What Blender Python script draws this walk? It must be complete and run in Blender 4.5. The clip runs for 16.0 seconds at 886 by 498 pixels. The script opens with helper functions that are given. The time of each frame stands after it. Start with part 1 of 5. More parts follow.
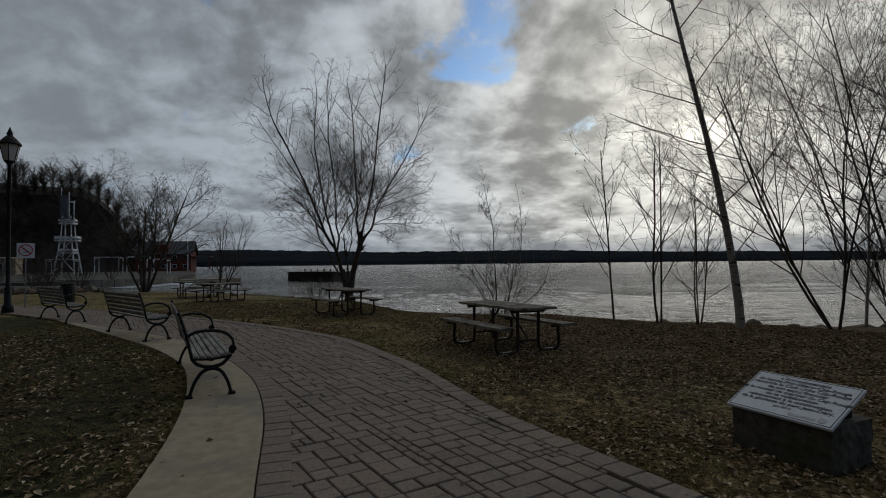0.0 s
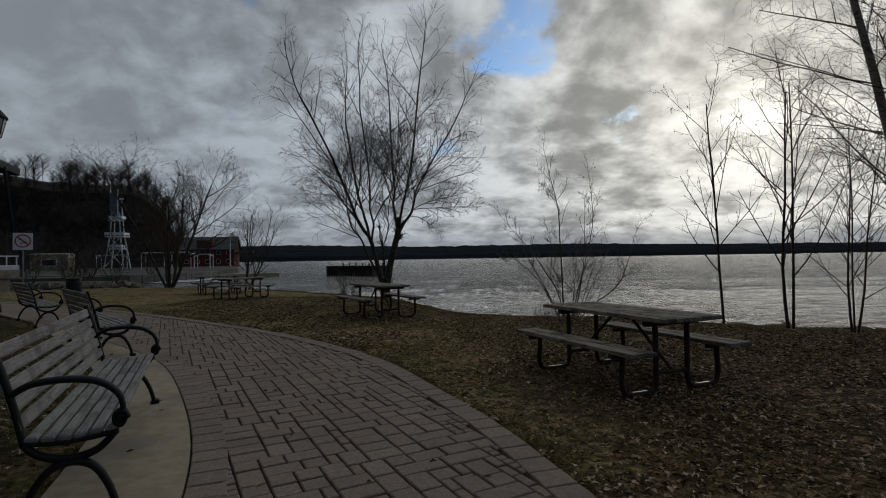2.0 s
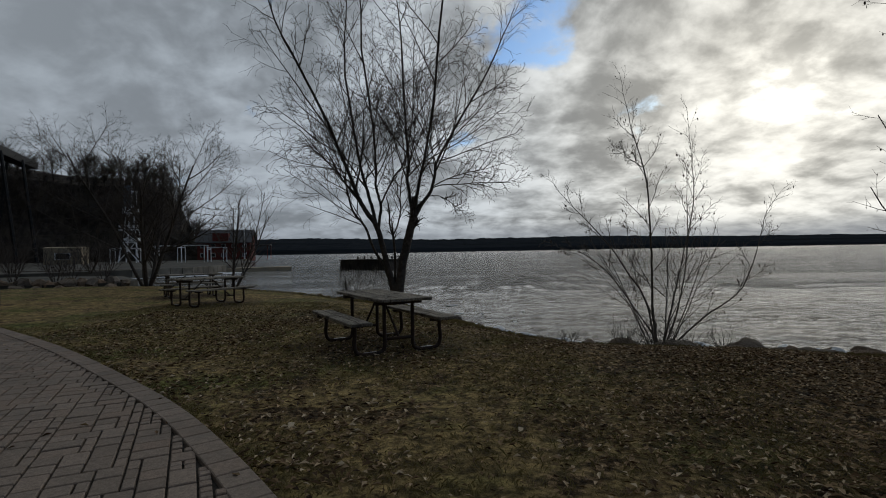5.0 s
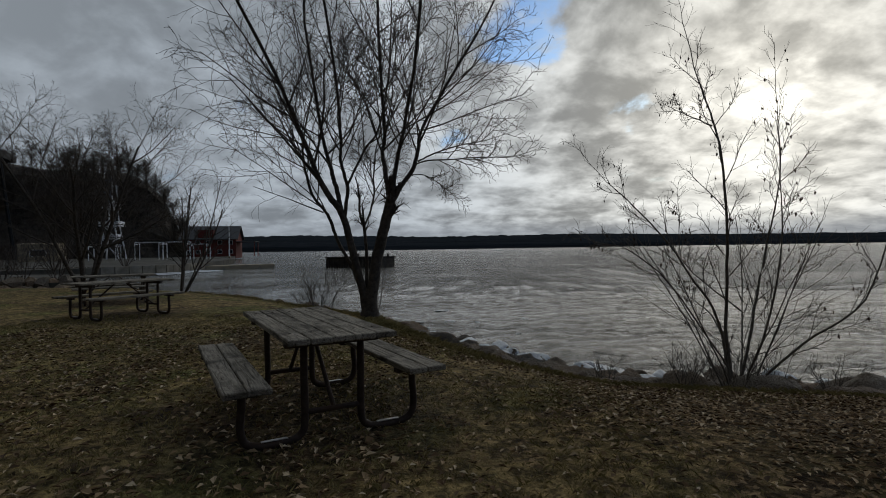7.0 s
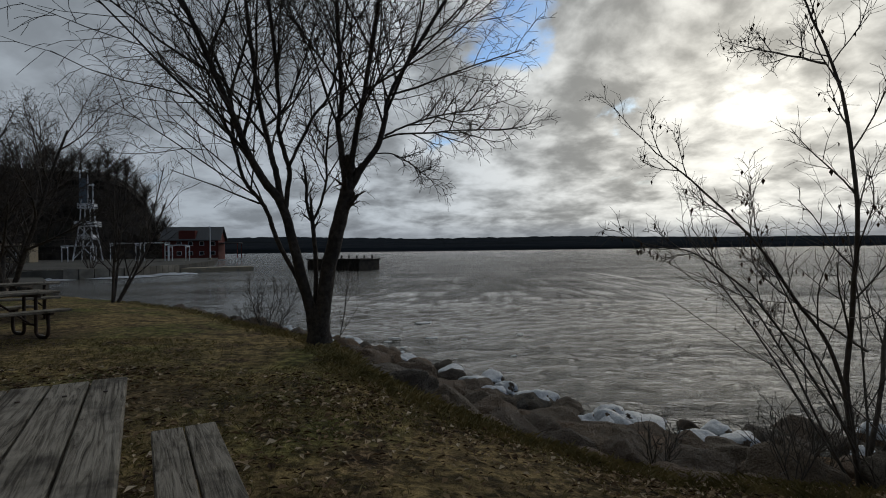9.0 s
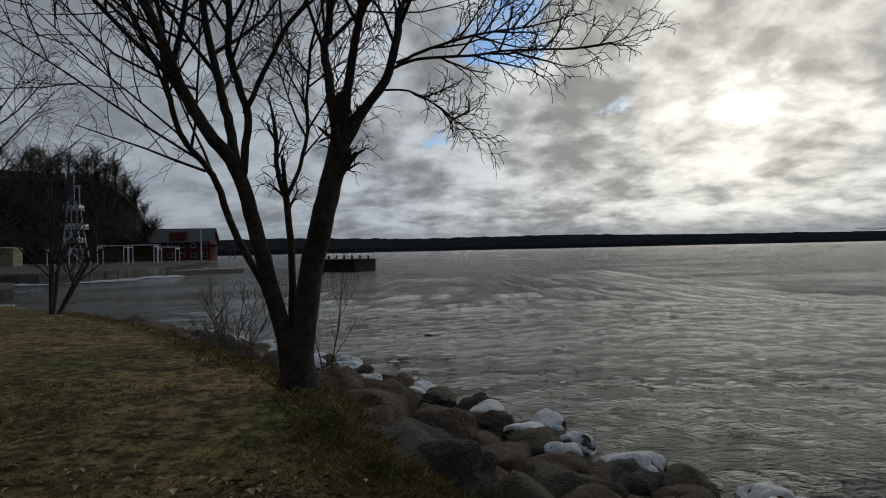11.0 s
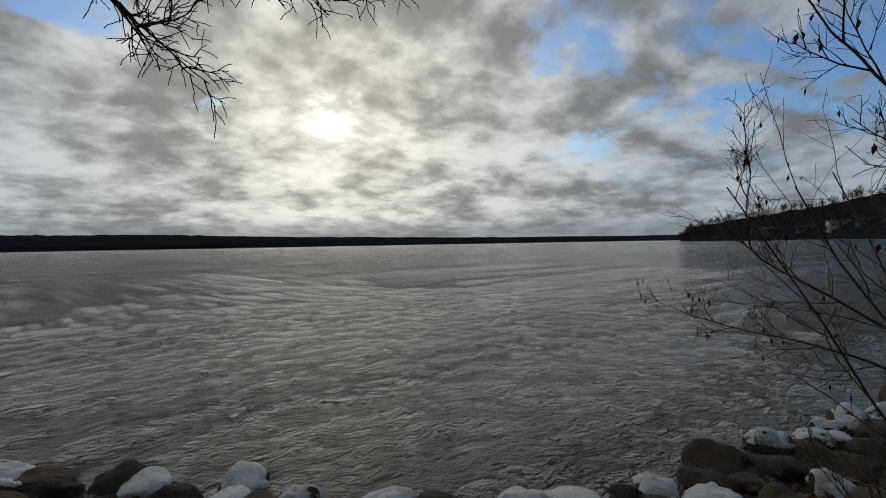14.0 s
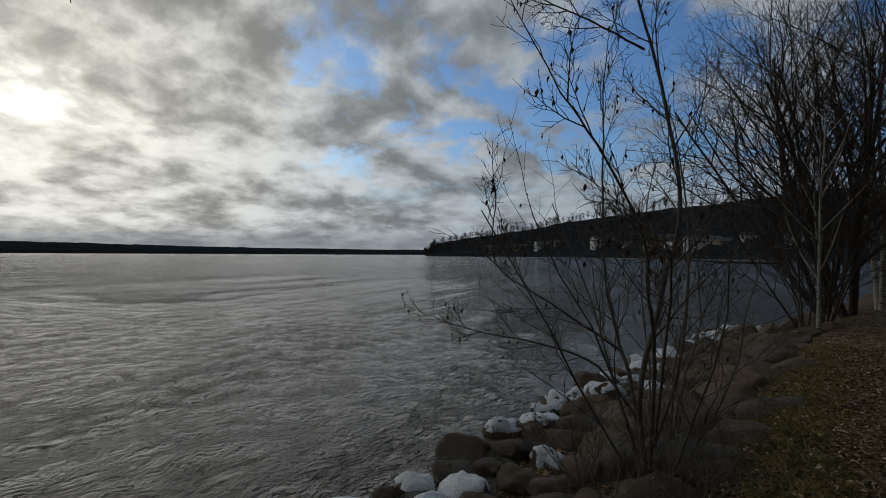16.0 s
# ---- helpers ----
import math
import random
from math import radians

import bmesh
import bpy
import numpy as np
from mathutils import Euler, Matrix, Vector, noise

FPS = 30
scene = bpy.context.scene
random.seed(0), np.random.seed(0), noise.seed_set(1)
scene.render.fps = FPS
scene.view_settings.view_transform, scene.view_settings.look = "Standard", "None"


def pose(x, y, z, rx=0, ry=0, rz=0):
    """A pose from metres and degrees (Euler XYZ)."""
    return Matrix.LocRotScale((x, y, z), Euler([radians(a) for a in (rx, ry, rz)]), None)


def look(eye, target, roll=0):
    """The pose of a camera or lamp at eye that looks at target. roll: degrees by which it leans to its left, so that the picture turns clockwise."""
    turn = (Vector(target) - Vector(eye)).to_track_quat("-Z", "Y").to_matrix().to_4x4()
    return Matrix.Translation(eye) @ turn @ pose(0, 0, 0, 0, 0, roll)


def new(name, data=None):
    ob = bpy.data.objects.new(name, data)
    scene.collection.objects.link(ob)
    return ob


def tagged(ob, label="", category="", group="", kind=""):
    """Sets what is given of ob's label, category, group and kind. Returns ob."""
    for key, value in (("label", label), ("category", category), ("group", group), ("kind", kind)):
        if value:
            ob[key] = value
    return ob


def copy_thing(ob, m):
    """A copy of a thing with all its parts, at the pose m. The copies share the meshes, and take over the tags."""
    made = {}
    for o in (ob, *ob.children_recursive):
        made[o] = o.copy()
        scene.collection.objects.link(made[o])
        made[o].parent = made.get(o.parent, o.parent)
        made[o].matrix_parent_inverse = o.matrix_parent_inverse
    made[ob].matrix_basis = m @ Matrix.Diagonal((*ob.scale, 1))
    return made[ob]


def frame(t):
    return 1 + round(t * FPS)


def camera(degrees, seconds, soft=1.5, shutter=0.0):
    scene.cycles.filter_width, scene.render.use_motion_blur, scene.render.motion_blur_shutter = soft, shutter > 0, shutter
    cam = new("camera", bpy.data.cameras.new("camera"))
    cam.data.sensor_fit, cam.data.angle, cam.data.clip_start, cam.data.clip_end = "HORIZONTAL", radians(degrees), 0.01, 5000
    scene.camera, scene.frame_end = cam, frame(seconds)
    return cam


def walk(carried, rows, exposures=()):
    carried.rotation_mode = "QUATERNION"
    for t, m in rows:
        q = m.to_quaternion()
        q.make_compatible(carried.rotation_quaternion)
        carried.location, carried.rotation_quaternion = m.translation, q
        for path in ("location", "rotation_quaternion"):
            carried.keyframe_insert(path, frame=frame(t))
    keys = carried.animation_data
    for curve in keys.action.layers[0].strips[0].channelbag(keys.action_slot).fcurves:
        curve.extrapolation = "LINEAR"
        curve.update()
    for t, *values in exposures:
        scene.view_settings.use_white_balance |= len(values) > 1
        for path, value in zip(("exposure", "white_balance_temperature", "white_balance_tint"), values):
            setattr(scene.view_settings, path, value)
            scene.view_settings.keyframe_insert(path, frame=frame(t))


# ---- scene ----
cam = camera(80.5, 16.0, soft=1.0)
PATH = [
    (0, (1.431, 0.327, 1.423), (1.504, 2.325, 1.479), -0.6),
    (0.5, (1.385, 1.205, 1.375), (1.447, 3.203, 1.421), -0.6),
    (1, (1.288, 2.064, 1.336), (1.308, 4.063, 1.383), -0.8),
    (1.5, (1.206, 2.819, 1.305), (1.174, 4.818, 1.353), -0.9),
    (2, (1.096, 3.490, 1.302), (1.021, 5.489, 1.338), -0.9),
    (2.5, (0.982, 4.209, 1.302), (0.854, 6.205, 1.318), -1.1),
    (3, (0.836, 4.981, 1.304), (0.663, 6.973, 1.313), -1.0),
    (3.5, (0.690, 5.792, 1.308), (0.509, 7.783, 1.317), -0.95),
    (4, (0.624, 6.594, 1.321), (0.461, 8.587, 1.331), -1.0),
    (6.3, (0.518, 10.223, 1.312), (0.391, 12.219, 1.316), -1.0),
    (6.5, (0.500, 10.560, 1.295), (0.380, 12.556, 1.297), -1.0),
    (7, (0.460, 11.392, 1.285), (0.350, 13.389, 1.284), -0.9),
    (7.5, (0.455, 12.118, 1.299), (0.350, 14.115, 1.294), -0.95),
    (8, (0.480, 12.79, 1.325), (0.397, 14.788, 1.326), -0.8),
    (8.5, (0.54, 13.42, 1.325), (0.474, 15.419, 1.331), -0.7),
    (8.7, (0.545, 13.68, 1.32), (0.479, 15.68, 1.326), -0.7),
    (10.8, (-0.03, 16.70, 1.215), (-0.083, 18.70, 1.216), -1.3),
    (11, (-0.08, 16.95, 1.21), (-0.127, 18.95, 1.215), -1.3),
    (11.5, (-0.23, 17.60, 1.205), (-0.16, 19.60, 1.207), -1.5),
    (12, (-0.38, 18.10, 1.20), (-0.08, 20.08, 1.198), -1.3),
    (12.5, (-0.52, 18.37, 1.20), (0.038, 20.29, 1.184), -1.3),
    (13, (-0.63, 18.52, 1.20), (0.174, 20.35, 1.171), -1.7),
    (13.5, (-0.71, 18.62, 1.20), (0.317, 20.34, 1.171), -1.5),
    (14, (-0.78, 18.69, 1.20), (0.535, 20.20, 1.181), -1.0),
    (14.5, (-0.83, 18.74, 1.20), (0.72, 20.00, 1.196), -0.9),
    (15, (-0.86, 18.77, 1.20), (0.829, 19.842, 1.208), -0.4),
    (15.5, (-0.88, 18.79, 1.20), (0.908, 19.686, 1.222), 0.2),
    (16, (-0.89, 18.80, 1.20), (0.956, 19.569, 1.222), 0.3),
]
walk(cam, [(t, look(eye, target, roll)) for t, eye, target, roll in PATH],
     exposures=[(0, 0.12), (2, 0.18), (4, 0.28), (8, 0.29), (11, 0.22), (12.5, 0.14), (14.5, 0.04), (16, 0.07)])

WATER = -1.1          # lake level; the lawn lies at about 0
SUN_AZ, SUN_EL = radians(29.6), radians(14.6)
SUN_DIR = Vector((math.sin(SUN_AZ) * math.cos(SUN_EL), math.cos(SUN_AZ) * math.cos(SUN_EL), math.sin(SUN_EL)))


# ---------------------------------------------------------------- node helper
class Nodes:
    """Small wrapper that adds nodes to a tree and links them."""

    def __init__(self, tree):
        self.tree = tree
        tree.nodes.clear()

    def add(self, kind, sets=None, **inputs):
        n = self.tree.nodes.new(kind)
        for k, v in (sets or {}).items():
            setattr(n, k, v)
        for k, v in inputs.items():
            key = int(k[1:]) if k[0] == "i" and k[1:].isdigit() else k.replace("_", " ")
            self.put(n.inputs[key], v)
        return n

    def put(self, socket, v):
        if isinstance(v, bpy.types.NodeSocket):
            self.tree.links.new(v, socket)
        elif isinstance(v, bpy.types.Node):
            self.tree.links.new(v.outputs[0], socket)
        else:
            socket.default_value = v

    def math(self, op, a, b=0.0, c=0.0, clamp=False):
        return self.add("ShaderNodeMath", {"operation": op, "use_clamp": clamp}, i0=a, i1=b, i2=c).outputs[0]

    def vec(self, op, a, b=(0, 0, 0)):
        return self.add("ShaderNodeVectorMath", {"operation": op}, i0=a, i1=b)

    def noise(self, vector, scale, detail=4.0, rough=0.55, distortion=0.0):
        return self.add("ShaderNodeTexNoise", None, Vector=vector, Scale=scale, Detail=detail, Roughness=rough,
                        Distortion=distortion).outputs["Fac"]

    def ramp(self, fac, stops):
        n = self.add("ShaderNodeValToRGB", None, Fac=fac)
        els = n.color_ramp.elements
        while len(els) < len(stops):
            els.new(0.5)
        for e, (p, c) in zip(els, stops):
            e.position = p
            e.color = (c, c, c, 1) if isinstance(c, (int, float)) else (*c, 1)
        return n.outputs["Color"]

    def mix(self, fac, a, b, blend="MIX"):
        n = self.add("ShaderNodeMix", {"data_type": "RGBA", "blend_type": blend})
        self.put(n.inputs[0], fac)
        for i, v in ((6, a), (7, b)):
            self.put(n.inputs[i], (*v, 1) if isinstance(v, tuple) and len(v) == 3 else v)
        return n.outputs[2]

    def smooth(self, v, lo, hi, a=0.0, b=1.0):
        n = self.add("ShaderNodeMapRange", {"interpolation_type": "SMOOTHSTEP"}, Value=v)
        for i, x in enumerate((lo, hi, a, b)):
            n.inputs[i + 1].default_value = x
        return n.outputs[0]


# ---------------------------------------------------------------- sky
def build_world():
    w = bpy.data.worlds.new("sky")
    scene.world = w
    w.use_nodes = True
    g = Nodes(w.node_tree)
    way = g.add("ShaderNodeTexCoord").outputs["Generated"]
    xyz = g.add("ShaderNodeSeparateXYZ", None, Vector=way)
    z = g.math("MAXIMUM", xyz.outputs[2], 0.0)
    sky = g.add("ShaderNodeTexSky", {"sky_type": "NISHITA", "sun_disc": False, "sun_elevation": SUN_EL,
                                     "sun_rotation": SUN_AZ, "air_density": 1.0, "dust_density": 1.0, "ozone_density": 2.0})
    blue = g.vec("MULTIPLY", sky.outputs[0], (0.052, 0.074, 0.102)).outputs[0]
    # a cloud deck that closes up towards the horizon
    reach = g.math("ADD", g.math("EXPONENT", g.math("MULTIPLY", z, -1.1)), g.math("MULTIPLY", g.math("EXPONENT", g.math("MULTIPLY", z, -7.5)), 0.62))
    around = g.vec("NORMALIZE", g.add("ShaderNodeCombineXYZ", None, X=xyz.outputs[0], Y=xyz.outputs[1], Z=0.0).outputs[0]).outputs[0]
    p = g.vec("MULTIPLY", around, g.add("ShaderNodeCombineXYZ", None, X=reach, Y=reach, Z=reach).outputs[0]).outputs[0]
    big = g.noise(p, 2.6, 3.0, 0.5, 0.3)
    mid = g.noise(p, 7.5, 6.0, 0.52, 0.35)
    fine = g.noise(g.vec("ADD", p, (7.3, 2.1, 0)).outputs[0], 22.0, 5.0, 0.55, 0.2)
    tone = g.math("ADD", g.math("MULTIPLY", big, 0.34), g.math("ADD", g.math("MULTIPLY", mid, 0.46), g.math("MULTIPLY", fine, 0.2)))
    # thin cloud glows round the hidden sun
    near = g.math("MAXIMUM", g.vec("DOT_PRODUCT", way, tuple(SUN_DIR)).outputs["Value"], 0.0)
    wide = g.math("POWER", near, 7.0)
    halo = g.math("POWER", near, 60.0)
    core = g.math("POWER", near, 1100.0)
    thin = g.smooth(tone, 0.40, 0.60)
    far = g.smooth(g.vec("DOT_PRODUCT", way, tuple(SUN_DIR)).outputs["Value"], -0.35, 0.35, 0.07, 0.24)
    lit = g.math("ADD", g.math("MULTIPLY", wide, 0.235), g.math("MULTIPLY", halo, 0.10))
    level = g.math("ADD", g.math("MULTIPLY", g.math("ADD", lit, far), g.math("MULTIPLY_ADD", g.math("SUBTRACT", thin, 0.45), g.smooth(near, 0.25, 0.98, 0.48, 1.20), 1.14)),
                   g.math("MULTIPLY", core, g.math("MULTIPLY_ADD", thin, 1.1, 0.35)))
    warm = g.mix(wide, (0.85, 0.96, 1.08), (1.01, 0.98, 0.885))
    cloud = g.vec("MULTIPLY", warm, g.add("ShaderNodeCombineXYZ", None, X=level, Y=level, Z=level).outputs[0]).outputs[0]
    # the deck breaks up towards the west
    west = g.vec("DOT_PRODUCT", way, (0.92, -0.35, 0.16)).outputs["Value"]
    gaps = g.math("ADD", g.math("MULTIPLY_ADD", g.noise(g.vec("ADD", p, (3.1, 5.7, 0)).outputs[0], 5.5, 6.0, 0.6, 0.3), 1.5, -0.25),
                  g.smooth(west, 0.30, 1.0, 0.0, 0.30))
    # a small break high over the lake as well
    north = g.smooth(g.vec("DOT_PRODUCT", way, (0.093, 0.918, 0.385)).outputs["Value"], 0.988, 1.0, 0.0, 0.17)
    gaps = g.math("ADD", gaps, north)
    hole = g.math("MULTIPLY", g.smooth(gaps, 0.66, 0.86), g.smooth(z, 0.07, 0.2))
    # low grey bank over the far shore
    bank = g.smooth(z, 0.015, 0.06, 1.0, 0.0)
    cloud = g.mix(g.math("MULTIPLY", bank, 0.7), cloud, (0.17, 0.19, 0.22))
    col = g.mix(hole, cloud, blue)
    ground = g.smooth(xyz.outputs[2], -0.03, 0.0, 1.0, 0.0)
    col = g.mix(ground, col, (0.06, 0.06, 0.06))
    back = g.add("ShaderNodeBackground", None, Color=col, Strength=1.0)
    g.add("ShaderNodeOutputWorld", None, Surface=back)


build_world()
sun_data = bpy.data.lights.new("sun", "SUN")
sun_data.energy, sun_data.angle, sun_data.color = 0.25, radians(90), (1.0, 0.93, 0.82)
sun = new("sun", sun_data)
sun.matrix_world = look(SUN_DIR * 100, (0, 0, 0))


# ---------------------------------------------------------------- materials
def material(name, build):
    m = bpy.data.materials.new(name)
    m.use_nodes = True
    g = Nodes(m.node_tree)
    shader = build(g)
    g.add("ShaderNodeOutputMaterial", None, Surface=shader)
    return m


def surface(g, color, rough=0.8, bump=None, strength=0.3, dist=0.02, metal=0.0, spec=0.5):
    extra = {}
    if bump is not None:
        extra["Normal"] = g.add("ShaderNodeBump", None, Height=bump, Strength=strength, Distance=dist).outputs[0]
    if isinstance(color, tuple) and len(color) == 3:
        color = (*color, 1)
    n = g.add("ShaderNodeBsdfPrincipled", None, Base_Color=color, Roughness=rough, Metallic=metal, **extra)
    n.inputs["Specular IOR Level"].default_value = spec
    return n


def where(g, space="Object"):
    return g.add("ShaderNodeTexCoord").outputs[space]


def position(g):
    return g.add("ShaderNodeNewGeometry").outputs["Position"]


def speckle(a, b, scale, rough=0.85, bump=0.3, dist=0.01, second=None, spec=0.3, metal=0.0, space="Object"):
    """A two-scale mottled surface between the colours a and b."""
    def build(g):
        v = where(g, space)
        n1 = g.noise(v, scale, 6, 0.6)
        n2 = g.noise(v, scale * 0.13, 3, 0.5)
        c = g.mix(g.smooth(n1, 0.3, 0.7), a, b)
        if second:
            c = g.mix(g.smooth(n2, 0.5, 0.7, 0, 0.8), c, second)
        return surface(g, c, g.math("ADD", g.math("MULTIPLY", n2, 0.2), rough - 0.1), n1, bump, dist, metal, spec)
    return build


def wood_build(a, b, dark, scale=1.0):
    """Weathered plank: grain stretched along local x."""
    def build(g):
        v = where(g)
        rnd = g.add("ShaderNodeObjectInfo").outputs["Random"]
        isl = g.add("ShaderNodeNewGeometry").outputs["Random Per Island"]
        off = g.add("ShaderNodeCombineXYZ", None, X=g.math("MULTIPLY", rnd, 17.0), Y=g.math("MULTIPLY", isl, 9.0), Z=rnd)
        v2 = g.vec("ADD", v, off).outputs[0]
        st = g.vec("MULTIPLY", v2, (1.1 * scale, 15 * scale, 15 * scale)).outputs[0]
        grain = g.noise(st, 2.2, 7, 0.7, 1.8)
        wear = g.noise(v2, 3.5 * scale, 5, 0.6)
        c = g.mix(g.smooth(grain, 0.36, 0.62), a, b)
        c = g.mix(g.smooth(wear, 0.46, 0.68, 0, 0.75), c, dark)
        c = g.mix(g.math("MULTIPLY", g.smooth(grain, 0.42, 0.32), 0.85), c, dark)
        return surface(g, c, 0.85, grain, 0.8, 0.008, 0, 0.12)
    return build


M = {}
M["table_wood"] = material("weathered_grey_wood", wood_build((0.12, 0.102, 0.078), (0.34, 0.30, 0.24), (0.032, 0.026, 0.02)))
M["bench_wood"] = material("grey_bench_wood", wood_build((0.20, 0.185, 0.165), (0.33, 0.31, 0.285), (0.11, 0.10, 0.09)))
M["table_steel"] = material("brown_painted_steel", speckle((0.035, 0.022, 0.016), (0.06, 0.04, 0.03), 30, 0.6, 0.15, 0.003, (0.07, 0.04, 0.024), spec=0.2))
M["worn_steel"] = material("bare_worn_steel", speckle((0.35, 0.33, 0.31), (0.5, 0.48, 0.46), 40, 0.38, 0.1, 0.002, metal=0.9))
M["cast_iron"] = material("black_cast_iron", speckle((0.006, 0.006, 0.006), (0.013, 0.013, 0.013), 60, 0.55, 0.2, 0.002, spec=0.2))
M["concrete"] = material("concrete", speckle((0.28, 0.222, 0.145), (0.38, 0.31, 0.21), 9, 0.85, 0.25, 0.004, (0.2, 0.18, 0.145)))
M["bark"] = material("dark_bark", speckle((0.045, 0.036, 0.029), (0.10, 0.083, 0.068), 14, 0.9, 0.8, 0.03, (0.035, 0.032, 0.028)))
M["twig"] = material("twig_bark", speckle((0.05, 0.038, 0.03), (0.085, 0.068, 0.055), 10, 0.85, 0.2, 0.004))
M["shrub_bark"] = material("shrub_bark", speckle((0.09, 0.075, 0.06), (0.16, 0.14, 0.115), 12, 0.85, 0.2, 0.004))
M["dead_leaf"] = material("dry_hanging_leaf", speckle((0.05, 0.03, 0.02), (0.10, 0.06, 0.035), 20, 0.8, 0.2, 0.002))


def birch_build(g):
    v = position(g)
    st = g.vec("MULTIPLY", v, (3, 3, 16)).outputs[0]
    n = g.noise(st, 1.6, 5, 0.6)
    c = g.mix(g.smooth(n, 0.54, 0.62), (0.36, 0.33, 0.29), (0.04, 0.035, 0.03))
    return surface(g, c, 0.7, n, 0.3, 0.01)


M["birch"] = material("birch_bark", birch_build)


def rock_build(g):
    v = where(g)
    rnd = g.add("ShaderNodeObjectInfo").outputs["Random"]
    v = g.vec("ADD", v, g.add("ShaderNodeCombineXYZ", None, X=g.math("MULTIPLY", rnd, 31.0), Y=rnd, Z=0.0).outputs[0]).outputs[0]
    n1 = g.noise(v, 18, 7, 0.65)
    n2 = g.noise(v, 2.4, 4, 0.55)
    tint = g.ramp(rnd, [(0.0, (0.27, 0.19, 0.12)), (0.35, (0.18, 0.145, 0.105)), (0.7, (0.30, 0.19, 0.11)), (1.0, (0.13, 0.112, 0.09))])
    c = g.mix(g.smooth(n1, 0.3, 0.75), g.vec("MULTIPLY", tint, (0.55, 0.55, 0.55)).outputs[0], tint)
    c = g.mix(g.smooth(n2, 0.52, 0.68, 0, 0.6), c, (0.21, 0.17, 0.125))
    pits = g.noise(v, 46, 4, 0.7)
    lichen = g.smooth(g.noise(g.vec("ADD", v, (9, 4, 2)).outputs[0], 5.5, 6, 0.7), 0.60, 0.68, 0, 0.3)
    c = g.mix(lichen, c, (0.23, 0.215, 0.18))
    c = g.mix(g.smooth(pits, 0.42, 0.30, 0, 0.7), c, (0.025, 0.022, 0.018))
    return surface(g, c, 0.72, g.math("ADD", g.math("ADD", n1, g.math("MULTIPLY", n2, 1.5)), g.math("MULTIPLY", pits, 0.35)), 1.0, 0.08, 0, 0.3)


M["rock"] = material("shore_rock", rock_build)


def ice_build(g):
    v = where(g)
    n = g.noise(v, 9, 5, 0.6)
    c = g.mix(g.smooth(n, 0.35, 0.7), (0.40, 0.42, 0.43), (0.62, 0.63, 0.64))
    return surface(g, c, g.math("MULTIPLY_ADD", n, 0.5, 0.12), n, 0.4, 0.02, 0, 0.5)


M["ice"] = material("shore_ice", ice_build)


def lawn_build(g):
    v = position(g)
    fine = g.noise(v, 38, 6, 0.7)
    flake = g.add("ShaderNodeTexVoronoi", {"feature": "F1"}, Vector=v, Scale=26.0, Randomness=1.0)
    patch = g.noise(v, 0.55, 5, 0.6)
    patch2 = g.noise(g.vec("ADD", v, (31, 8, 0)).outputs[0], 1.6, 5, 0.6)
    green = g.mix(fine, (0.051, 0.058, 0.016), (0.210, 0.197, 0.057))
    straw = g.mix(fine, (0.094, 0.067, 0.028), (0.374, 0.268, 0.110))
    soil = g.mix(fine, (0.039, 0.026, 0.015), (0.120, 0.081, 0.048))
    litter = g.mix(g.smooth(g.add("ShaderNodeSeparateColor", None, Color=flake.outputs["Color"]).outputs[0], 0.35, 0.9),
                   (0.048, 0.029, 0.015), (0.25, 0.165, 0.09))
    c = g.mix(g.smooth(patch, 0.35, 0.55), green, straw)
    c = g.mix(g.smooth(patch2, 0.50, 0.66, 0, 0.9), c, litter)
    shade = g.add("ShaderNodeVertexColor", {"layer_name": "wear"})
    c = g.mix(g.add("ShaderNodeSeparateColor", None, Color=shade.outputs[0]).outputs[0], c, soil)
    c = g.mix(g.math("MULTIPLY", g.add("ShaderNodeSeparateColor", None, Color=shade.outputs[0]).outputs[1], 0.85), c, litter)
    c = g.mix(g.math("MULTIPLY", g.add("ShaderNodeSeparateColor", None, Color=shade.outputs[0]).outputs[2], 0.8), c, g.mix(fine, (0.009, 0.012, 0.004), (0.034, 0.038, 0.012)))
    tuft = g.math("MULTIPLY", g.smooth(g.noise(v, 9.0, 5, 0.7), 0.36, 0.64, 0.35, 1.65), g.smooth(g.noise(v, 2.7, 4, 0.6), 0.36, 0.62, 0.7, 1.25))
    c = g.vec("MULTIPLY", c, g.add("ShaderNodeCombineXYZ", None, X=tuft, Y=tuft, Z=tuft).outputs[0]).outputs[0]
    h = g.math("ADD", fine, g.math("MULTIPLY", flake.outputs["Distance"], 0.5))
    return surface(g, c, 0.95, h, 0.9, 0.04, 0, 0.15)


M["lawn"] = material("winter_lawn", lawn_build)


